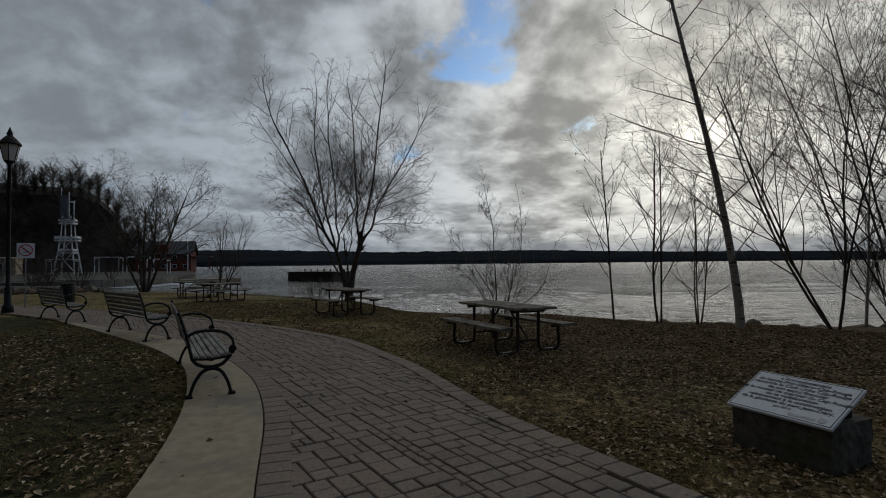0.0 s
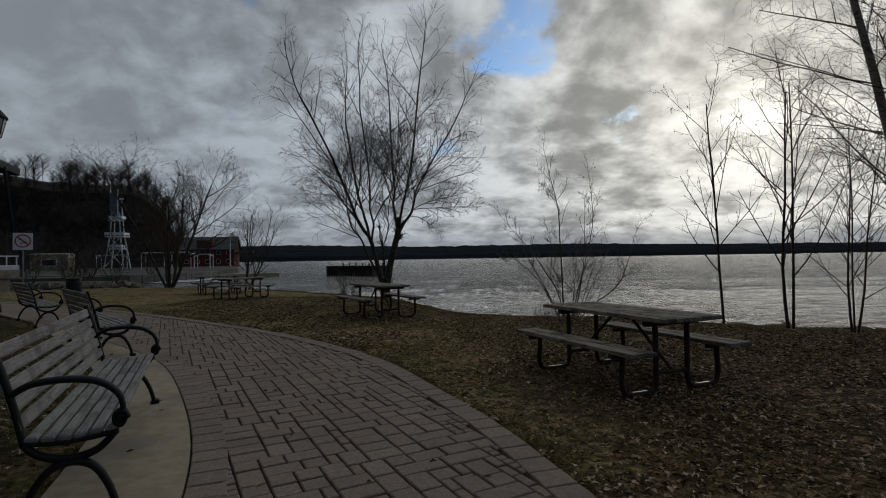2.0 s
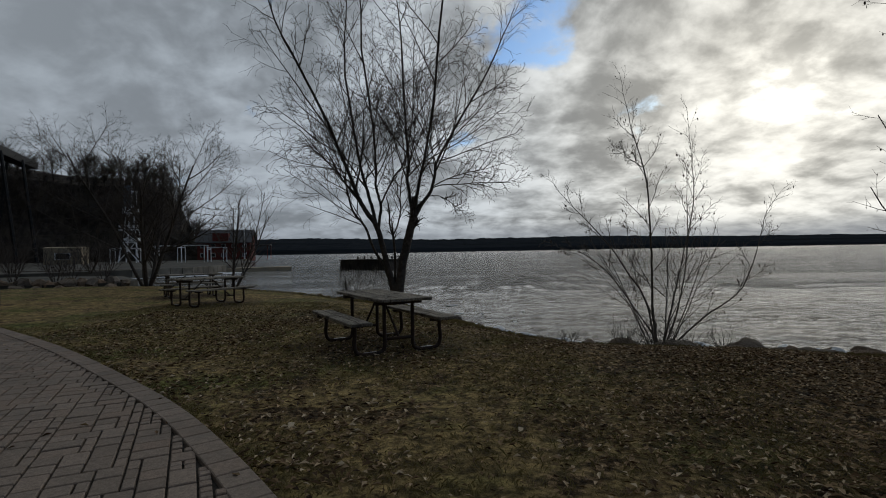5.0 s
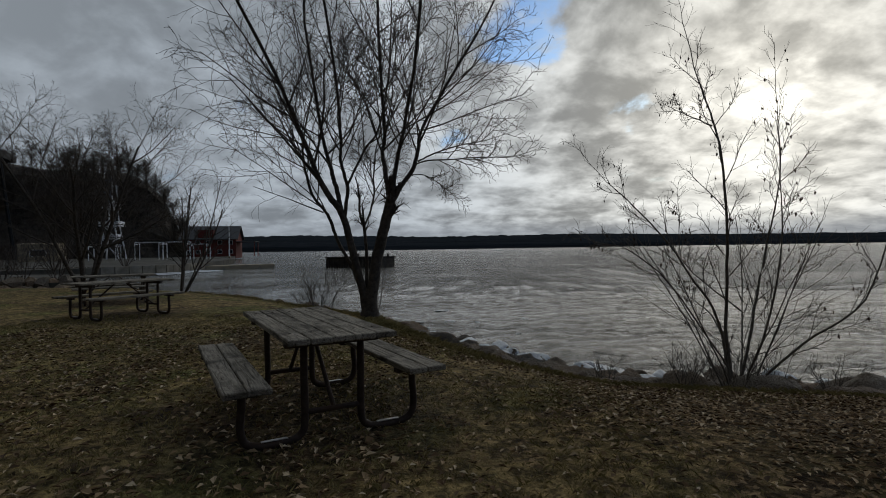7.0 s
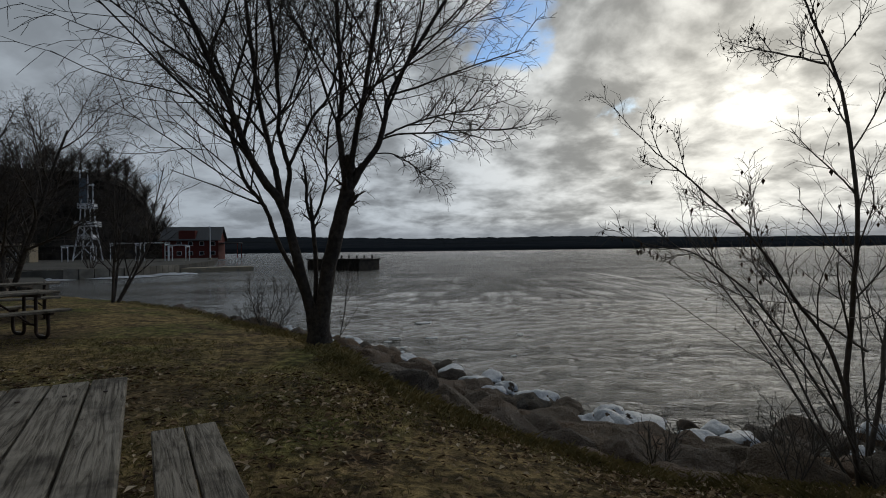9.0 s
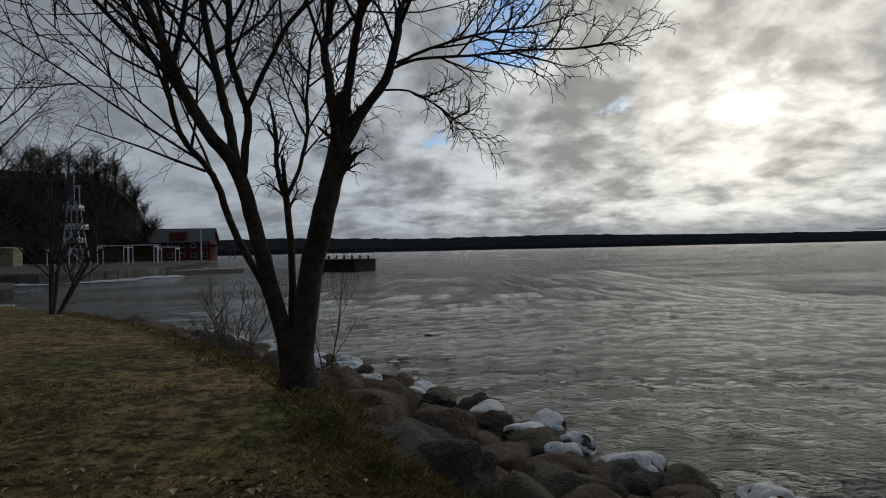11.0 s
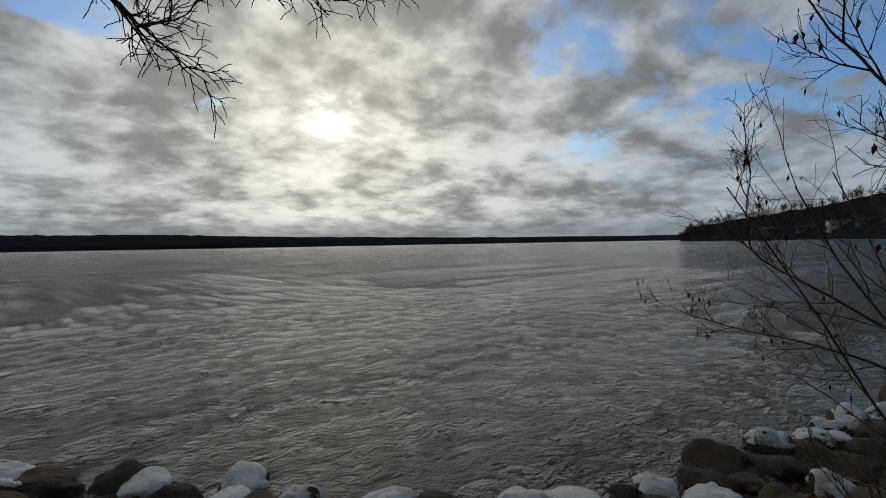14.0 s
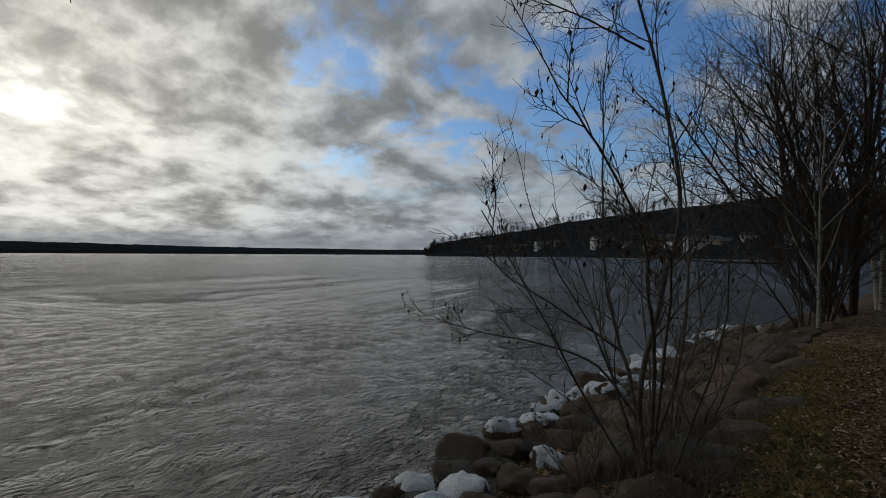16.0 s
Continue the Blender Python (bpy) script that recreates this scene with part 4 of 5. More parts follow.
def tall_shrub():
    rnd = random.Random(25)
    wood, fine = Geo(), Geo()
    o = dict(BUSHY, kids=[10, 7, 3], up=0.35, wander=0.11, spread=36, fine=0.5)
    stems = [([(0, 0.05, -0.2), (-0.08, 0.12, 0.7), (-0.14, -0.05, 1.6), (-0.2, -0.2, 2.4), (-0.21, -0.05, 3.4), (-0.3, 0.1, 4.0), (-0.42, 0.25, 4.6)], 0.035, 0.009, 15, 2.0),
             ([(0.02, 0.1, -0.2), (0.28, 0.2, 0.69), (0.45, 0.36, 1.2), (0.66, 0.5, 1.86), (0.92, 0.53, 3.0), (0.9, 0.53, 3.8)], 0.030, 0.008, 13, 2.0),
             ([(-0.04, 0.05, -0.1), (-0.25, 0.0, 1.0), (-0.6, 0.03, 1.6), (-0.92, 0.08, 2.12), (-1.35, 0.35, 2.7), (-1.6, 0.55, 3.0)], 0.026, 0.007, 9, 1.6),
             ([(0.0, -0.05, -0.1), (0.73, -0.25, 0.69), (1.4, -0.45, 1.3), (1.8, -0.4, 2.4)], 0.026, 0.008, 9, 1.5),
             ([(-0.1, 0, 0.3), (-0.93, -0.1, 1.5), (-1.47, -0.1, 1.97), (-1.7, 0, 2.05)], 0.016, 0.006, 7, 1.0),
             ([(0, 0.15, 0.5), (-0.1, 0.47, 0.95), (-0.1, 0.99, 1.12), (0, 1.56, 1.17), (0, 1.9, 1.24)], 0.018, 0.006, 8, 1.0),
             ([(0.25, 0.3, 1.05), (-0.1, 0.89, 1.5), (-0.2, 1.4, 1.87), (-0.2, 1.4, 2.5)], 0.016, 0.006, 7, 1.0),
             ([(-0.25, 0.08, 3.7), (-0.4, 0.5, 3.95), (-0.5, 0.95, 4.2)], 0.014, 0.006, 6, 0.9),
             ([(0.1, 0.1, 0.0), (0.3, -0.2, 0.9), (0.45, -0.3, 2.0), (0.5, -0.2, 3.0)], 0.024, 0.007, 9, 1.6)]
    for pts, r0, r1, kids, reach in stems:
        limb(wood, fine, pts, r0 * 0.8, r1 * 0.8, kids, rnd, o, 0.25, reach)
    for k in range(7):
        a = k * 0.9 + rnd.uniform(-0.3, 0.3)
        grow(wood, fine, (0.12 * math.cos(a), 0.12 * math.sin(a), -0.1), (0.45 * math.cos(a), 0.45 * math.sin(a), 1), rnd.uniform(1.6, 3.2), 0.013, 1, rnd, dict(o, kids=[8, 8, 4]))
    t = finish_tree("shrub", wood, fine, M["shrub_bark"], M["shrub_bark"], (4.1, 18.85, gz(4.1, 18.85) + 0.12), "tall bare shrub with shrivelled brown leaves on the bank", category="shrub")
    hang_leaves(t, fine, 420, rnd)


tall_shrub()


def birch():
    rnd = random.Random(9)
    wood, fine = Geo(), Geo()
    limb(wood, fine, [(0.03, 0, -0.3), (-0.05, 0, 1.0), (-0.40, 0.05, 3.4), (-0.85, 0.1, 5.6), (-1.4, 0.2, 8.2), (-1.7, 0.2, 10.0)], 0.115, 0.025, 22, rnd,
         dict(SPIKY, up=0.12, spread=58, kids=[12, 10, 5], ratio=0.34, wander=0.08, bough=0.34), 0.26, 9.0)
    return finish_tree("birch_tree", wood, fine, M["birch"], M["twig"], (9.25, 13.1, gz(9.25, 13.1)), "tall leaning birch with pale bark and bare twigs")


birch()
for k, (tx, ty, th, seed, stems, r, lean) in enumerate([(7.05, 15.8, 6.8, 41, 1, 0.030, (-0.13, 0)), (8.1, 15.0, 6.8, 42, 2, 0.040, (-0.06, 0)), (8.7, 14.0, 4.6, 43, 3, 0.026, (0.0, 0))]):
    multi_stem("sapling", (tx, ty, gz(tx, ty)), stems, th, r, seed, dict(SPIKY, kids=[13, 5, 3]), "slender bare sapling on the lake bank", "twig", "twig", lean=lean, splay=0.16, group="saplings on the bank", leaves=60)
for k, (tx, ty, th, seed) in enumerate([(11.0, 12.2, 7.6, 51), (12.3, 11.6, 8.0, 52)]):
    multi_stem("tree", (tx, ty, gz(tx, ty)), 5, th, 0.034, seed, dict(WILLOW, fine=0.5, kids=[10, 6, 4, 3], up=0.3, droop=-0.1), "bare many-stemmed tree on the lake bank", lean=(-0.16, 0), splay=0.42, group="trees on the bank", leaves=120)
multi_stem("tree", (15.4, 15.3, gz(15.4, 15.3)), 7, 4.4, 0.028, 53, dict(BUSHY, kids=[11, 8, 4], fine=0.8), "tangled bare thicket on the rocky bank", splay=0.65, group="trees on the bank")
multi_stem("tree", (19.0, 13.4, gz(19.0, 13.4)), 5, 10.0, 0.11, 54, dict(WILLOW, kids=[12, 8, 4, 3], up=0.3, droop=0.1, fine=0.9), "large bare tree with dark leaning stems on the bank", lean=(-0.12, 0.28), splay=0.4, group="trees on the bank")
multi_stem("tree", (23.5, 13.0, gz(23.5, 13.0)), 5, 10.5, 0.11, 55, dict(WILLOW, kids=[12, 8, 4, 2], up=0.3, droop=0.1, fine=0.9), "large bare tree with dark leaning stems on the bank", lean=(-0.1, 0.25), splay=0.4, group="trees on the bank")
multi_stem("tree", (17.2, 14.4, gz(17.2, 14.4)), 8, 5.5, 0.035, 56, dict(BUSHY, kids=[11, 7, 4], fine=0.9), "tangled bare thicket on the rocky bank", splay=0.6, group="trees on the bank")
multi_stem("birch_tree", (14.3, 15.3, gz(14.3, 15.3)), 1, 7.5, 0.05, 57, dict(SPIKY, kids=[14, 4, 2]), "slim pale birch on the bank", "birch", "twig", splay=0.05)
multi_stem("birch_tree", (20.4, 12.2, gz(20.4, 12.2)), 2, 8.5, 0.09, 58, dict(SPIKY, kids=[14, 4, 2]), "slim pale birch on the bank", "birch", "twig", splay=0.12)


# ---------------------------------------------------------------- shore rocks
def rock_shape(seed):
    bm = bmesh.new()
    bmesh.ops.create_icosphere(bm, subdivisions=4, radius=1.0)
    rnd = random.Random(seed)
    sx, sy, sz = rnd.uniform(0.9, 1.25), rnd.uniform(0.75, 1.0), rnd.uniform(0.55, 0.8)
    off = Vector((seed * 3.7, seed * 1.3, 0))
    for v in bm.verts:
        d = v.co.normalized()
        k = 1 + 0.34 * noise.noise(d * 1.2 + off) + 0.16 * noise.noise(d * 2.6 + off) + 0.06 * noise.noise(d * 5.5 + off) + 0.022 * noise.noise(d * 13.0 + off)
        # a few broad worn facets
        c = d * k
        for a in range(7):
            n = Vector((math.cos(seed + a * 2.4), math.sin(seed * 1.7 + a * 2.1), 0.9 * math.sin(a * 1.9 + seed))).normalized()
            over = c.dot(n) - 0.74
            if over > 0:
                c -= n * over * 0.75
        v.co = Vector((c.x * sx, c.y * sy, c.z * sz))
    bm.normal_update()
    ice = bm.copy()
    for f in list(ice.faces):
        c = f.calc_center_median()
        if f.normal.z < 0.42 + 0.8 * noise.noise(c * 2.0 + off):
            ice.faces.remove(f)
    for v in list(ice.verts):
        if not v.link_faces:
            ice.verts.remove(v)
    for v in ice.verts:
        edge = any(e.is_boundary for e in v.link_edges)
        v.co += v.normal * (0.0 if edge else 0.055 + 0.03 * noise.noise(v.co * 4.0))
    out = []
    for b, nm, mt in ((bm, "rock", M["rock"]), (ice, "ice_cap", M["ice"])):
        me = bpy.data.meshes.new(nm)
        b.to_mesh(me)
        b.free()
        me.materials.append(mt)
        me.polygons.foreach_set("use_smooth", [True] * len(me.polygons))
        out.append(me)
    return out


def build_rocks():
    shapes = [rock_shape(s) for s in range(1, 13)]
    rnd = random.Random(77)
    line = [p for p in EDGE if -14 < p[0] < 22]
    line = flat(line, 6)
    d = np.concatenate([[0], np.cumsum([math.dist(p, q) for p, q in zip(line[:-1], line[1:])])])
    lx, ly = [p[0] for p in line], [p[1] for p in line]
    rows = [(0.22, 0.92, 0.45), (0.80, 0.84, 0.43), (1.36, 0.74, 0.39), (1.86, 0.66, 0.36), (2.34, 0.58, 0.33), (2.80, 0.54, 0.31), (3.22, 0.52, 0.28)]
    for ri, (s, gap, rad) in enumerate(rows):
        u = rnd.uniform(0, gap)
        while u < d[-1] - 0.2:
            x, y = np.interp(u, d, lx), np.interp(u, d, ly)
            x2, y2 = np.interp(min(u + 0.3, d[-1]), d, lx), np.interp(min(u + 0.3, d[-1]), d, ly)
            n = Vector((-(y2 - y), x2 - x, 0)).normalized()
            ss = s * 0.92 + rnd.uniform(-0.2, 0.2)
            p = Vector((x, y, 0)) + n * ss
            r = rad * rnd.uniform(0.72, 1.25)
            u += gap * rnd.uniform(0.85, 1.25) * (0.6 + 0.4 * r / rad)
            if math.hypot(p.x + 1.66, p.y - 22.1) < 0.34 + r * 0.75:
                continue
            if ri == 0 and (p.x > 5.0 or p.x < -1.3) and rnd.random() < 0.6:
                continue
            if math.hypot(p.x - 4.1, p.y - 18.85) < 0.38:
                continue
            z = float(ground_z(np.array([p.x]), np.array([p.y]))[0])
            me, ice = shapes[rnd.randrange(len(shapes))]
            m = pose(p.x, p.y, z + r * (-0.5, 0.0, 0.02, 0.0, 0.0, 0.0, 0.05)[ri], rnd.uniform(-14, 14), rnd.uniform(-14, 14), rnd.uniform(0, 360)) @ Matrix.Diagonal((r, r, r, 1))
            iced = ri >= 3 and rnd.random() < (0.03, 0.12, 0.4, 0.75)[ri - 3]
            label = "rounded shore boulder capped with white ice" if iced else "rounded brown-grey shore boulder on the bank"
            ob = tagged(new("boulder", me), label, "boulder", "boulders along the shore")
            ob.matrix_basis = m
            if iced:
                cap = new("ice_cap", ice)
                cap.parent = ob
                cap["label"] = "smooth white ice crust"


build_rocks()
for k, (bx, by, bh) in enumerate([(4.0, 18.6, 0.9), (4.6, 18.9, 1.0), (3.6, 19.2, 0.8), (5.3, 18.7, 0.8), (4.2, 19.5, 0.9), (3.3, 18.6, 0.7), (2.3, 18.9, 0.5), (-3.2, 24.6, 0.7), (-4.2, 25.6, 0.7)]):
    multi_stem("bramble", (bx, by, gz(bx, by) + 0.1), 9, bh, 0.006, 95 + k, dict(BUSHY, kids=[4, 2], depth=2, wander=0.16, fine=0.35), "thin dry bramble among the shore rocks", "shrub_bark", "shrub_bark", splay=0.9, group="brambles on the rocks", category="bramble")


# ---------------------------------------------------------------- memorial plaque
def memorial():
    t = thing("memorial_plaque", "grey engraved plaque on a low dark mossy stone block", "plaque", m=pose(4.13, 4.08, gz(4.13, 4.08), 0, 0, -67) @ Matrix.Diagonal((0.93, 0.84, 1, 1)))
    bm = bmesh.new()
    bmesh.ops.create_cube(bm, size=1.0)
    bmesh.ops.subdivide_edges(bm, edges=bm.edges, cuts=7, use_grid_fill=True)
    g = Geo()
    for v in bm.verts:
        c = v.co.copy()
        c = Vector((c.x * 0.76, c.y * 0.56, c.z * 0.38))
        c += c.normalized() * (0.02 * noise.noise(c * 6) + 0.012 * noise.noise(c * 17))
        v.co = c + Vector((0, 0.03, 0.135))
    me = bpy.data.meshes.new("stone_block")
    bm.to_mesh(me)
    bm.free()
    me.materials.append(M["stone_block"])
    ob = new("stone_block", me)
    ob.parent = t
    holder = Matrix.Translation((0.0, -0.04, 0.42)) @ Matrix.Rotation(radians(23), 4, "X")
    board = part("plate", Geo().box(0.80, 0.54, 0.022, (0, 0, 0), holder, 0.004), M["plate"], t, "grey metal plate with black lettering")
    for nm, at, sx, sy in (("rim", (0, 0.252, 0.0125), 0.77, 0.004), ("rim", (0, -0.252, 0.0125), 0.77, 0.004), ("rim", (0.383, 0, 0.0125), 0.004, 0.50), ("rim", (-0.383, 0, 0.0125), 0.004, 0.50)):
        part(nm, Geo().box(sx, sy, 0.002, at, holder), M["ink"], board)
    part("stand", Geo().box(0.6, 0.06, 0.22, (0, 0.17, 0.34), bevel=0.01), M["cast_iron"], t)
    lines = ["L'Arrondissement", "de Sainte-Foy\u2013Sillery\u2013Cap-Rouge", "remercie le Club Lions Cap-Rouge", "de son appui financier",
             "et le conseil de quartier du Cap-Rouge", "de sa collaboration", "relativement \u00e0 la construction", "de la gloriette du parc Jean-D\u00e9ry."]
    for i, text in enumerate(lines + ["Juin 2010"]):
        cu = bpy.data.curves.new("lettering", "FONT")
        cu.body = text
        cu.size = 0.052 if i < 8 else 0.036
        cu.align_x = "CENTER"
        cu.extrude = 0.0008
        cu.offset = 0.0008 if i < 8 else 0.0
        cu.materials.append(M["ink"])
        tx = new("lettering", cu)
        tx.parent = board
        tx.matrix_basis = holder @ Matrix.Translation((0, 0.195 - i * 0.0455, 0.0122))
    # emblem drawn as plain shapes
    part("emblem", Geo().box(0.19, 0.028, 0.0016, (0.17, -0.215, 0.0122), holder), M["galvanised"], board)
    part("emblem", Geo().tube([holder @ Vector((0.31, -0.205, 0.0112)), holder @ Vector((0.31, -0.205, 0.013))], [0.03, 0.03], 12), M["galvanised"], board)


memorial()


# ---------------------------------------------------------------- left side: sign, bin, lamp, bridge
def no_feeding_sign():
    t = thing("sign_post", "white square no-feeding-birds sign on a grey post", "sign", m=pose(-12.6, 19.3, gz(-12.6, 19.3), 0, 0, 30) @ Matrix.Diagonal((0.76, 0.76, 0.76, 1)))
    part("post", Geo().box(0.05, 0.05, 2.95, (0, 0, 1.45), bevel=0.004), M["galvanised"], t)
    panel = part("panel", Geo().box(0.66, 0.012, 0.70, (0, -0.034, 2.68), bevel=0.002), M["sign_white"], t)
    ring = curve([(0.25 * math.cos(a), -0.043, 2.70 + 0.25 * math.sin(a)) for a in np.linspace(0, 2 * math.pi, 25)], 1)
    part("ring", Geo().tube(ring, [0.024] * len(ring), 6), M["red_paint"], panel)
    part("bar", Geo().box(0.48, 0.006, 0.05, (0, 0, 0), pose(0, -0.045, 2.70, 0, 45, 0)), M["red_paint"], panel)
    for dx, dz, s in ((-0.07, 0.06, 0.10), (0.06, -0.05, 0.12), (-0.05, -0.10, 0.07)):
        part("symbol", Geo().box(s, 0.004, s * 0.55, (dx, -0.0425, 2.70 + dz), bevel=0.001), M["ink"], panel)


def litter_bin():
    t = thing("litter_bin", "round black slatted litter bin with a domed rim", "litter bin", m=pose(-12.2, 20.9, gz(-12.2, 20.9) - 0.01) @ Matrix.Diagonal((0.8, 0.8, 0.95, 1)))
    part("body", Geo().tube([Vector((0, 0, z)) for z in (0.05, 0.12, 0.75, 0.8)], [0.22, 0.25, 0.27, 0.26], 20), M["black_plastic"], t, smooth=True)
    part("rim", Geo().tube([Vector((0, 0, z)) for z in (0.8, 0.82, 0.87, 0.89)], [0.27, 0.30, 0.30, 0.25], 20), M["black_plastic"], t, smooth=True)
    part("base", Geo().tube([Vector((0, 0, 0)), Vector((0, 0, 0.05))], [0.2, 0.2], 16), M["black_plastic"], t)
    for k in range(18):
        a = k * 2 * math.pi / 18
        part("slat", Geo().box(0.03, 0.012, 0.62, (0, 0, 0), pose(0.272 * math.cos(a), 0.272 * math.sin(a), 0.43, 0, 0, math.degrees(a) + 90), 0.003), M["black_plastic"], t)


def lamp_post():
    t = thing("street_lamp", "black lantern-style lamp post beside the path", "street lamp", m=pose(-11.5, 17.1, gz(-11.5, 17.1)))
    zs = [0, 0.25, 0.3, 0.8, 0.85, 4.6, 4.7]
    part("post", Geo().tube([Vector((0, 0, z)) for z in zs], [0.16, 0.15, 0.1, 0.085, 0.06, 0.05, 0.09], 14), M["cast_iron"], t, smooth=True)
    lan = part("lantern", Geo().tube([Vector((0, 0, z)) for z in (4.7, 4.78)], [0.1, 0.16], 8), M["cast_iron"], t)
    part("pane", Geo().tube([Vector((0, 0, z)) for z in (4.78, 5.28)], [0.15, 0.27], 6), M["lamp_glass"], lan, "frosted cream lantern glass")
    for k in range(6):
        a = k * math.pi / 3
        part("rib", Geo().tube([Vector((0.155 * math.cos(a), 0.155 * math.sin(a), 4.78)), Vector((0.275 * math.cos(a), 0.275 * math.sin(a), 5.29))], [0.014, 0.014], 5), M["cast_iron"], lan)
    part("cap", Geo().tube([Vector((0, 0, z)) for z in (5.28, 5.32, 5.5, 5.58, 5.64, 5.72, 5.85)], [0.31, 0.30, 0.16, 0.07, 0.09, 0.05, 0.01], 12), M["cast_iron"], lan, smooth=True)


M["lamp_glass"] = material("frosted_glass", lambda g: surface(g, (0.55, 0.5, 0.42), 0.35))
no_feeding_sign()
litter_bin()
lamp_post()


def road_bridge():
    t = thing("road_bridge", "low concrete road bridge with pale railing over the inlet", "bridge", m=pose(-29.0, 36.4, 0, 0, 0, 58))
    # local x runs along the bridge, its near end at 0
    part("deck", Geo().box(26, 7.0, 0.55, (-13, 0, 0.75), bevel=0.04), M["concrete"], t)
    part("abutment", Geo().box(1.0, 6.6, 2.6, (-0.9, 0, -0.85), bevel=0.05), M["concrete"], t)
    part("abutment", Geo().box(1.0, 6.6, 2.6, (-24, 0, -0.85), bevel=0.05), M["concrete"], t)
    for side in (-3.35, 3.35):
        part("parapet", Geo().box(26, 0.22, 0.28, (-13, side, 1.16), bevel=0.02), M["white_paint"], t)
        rail = part("top_rail", Geo().box(26, 0.08, 0.08, (-13, side, 1.85), bevel=0.01), M["white_paint"], t)
        for k in range(53):
            part("baluster", Geo().box(0.06, 0.05, 0.56, (-0.1 - k * 0.49, side, 1.57)), M["white_paint"], rail)


road_bridge()


# ---------------------------------------------------------------- harbour across the inlet
def harbour():
    quay = Geo().prism([(-120, 48), (-52, 51), (-44, 56), (-38, 64), (-34.5, 69), (-35, 79), (-50, 120), (-82, 190), (-180, 190), (-190, 90)], -3.0, -0.15)
    q = tagged(part("harbour_quay", quay, M["quay_ground"]), "weathered timber and concrete harbour quay", "quay", kind="structure")
    rnd = random.Random(8)
    line = resample([(-75, 62.9), (-38, 63.85), (-34.4, 68.8), (-34.9, 78.8)], 40)
    for (x0, y0), (x1, y1) in zip(line[:-1], line[1:]):
        a = math.degrees(math.atan2(y1 - y0, x1 - x0))
        part("wall_panel", Geo().box(math.dist((x0, y0), (x1, y1)) - 0.08, 0.25, 1.15, (0, 0, 0), pose((x0 + x1) / 2, (y0 + y1) / 2, -0.62, 0, 0, a), 0.03), M["quay"], q)
    ramp = Geo().prism([(-35, 79.5), (-28, 85.5), (-29.5, 88.5), (-36, 84)], -1.25, -0.55)
    tagged(part("boat_ramp", ramp, M["concrete"]), "pale concrete boat ramp into the lake", "ramp", kind="structure")
    # white ice along the foot of the quay
    ice = Geo()
    for k in range(70):
        u = rnd.random()
        i = int(u * 38)
        x, y = line[i]
        r = rnd.uniform(0.4, 1.6)
        base = len(ice.v)
        n = 9
        cx, cy = x + rnd.uniform(-0.5, 2.5), y - rnd.uniform(0.3, 2.2) if i < 28 else y + rnd.uniform(-1, 1)
        for a in range(n):
            rr = r * rnd.uniform(0.6, 1.1)
            ice.v.append(Vector((cx + rr * math.cos(a * 6.283 / n) * 1.5, cy + rr * math.sin(a * 6.283 / n) * 0.6, WATER + 0.03)))
        ice.v.append(Vector((cx, cy, WATER + rnd.uniform(0.12, 0.28))))
        ice.f += [(base + a, base + (a + 1) % n, base + n) for a in range(n)]
    tagged(part("shore_ice", ice, M["ice"]), "broken white ice along the quay", "ice", kind="stuff")


harbour()


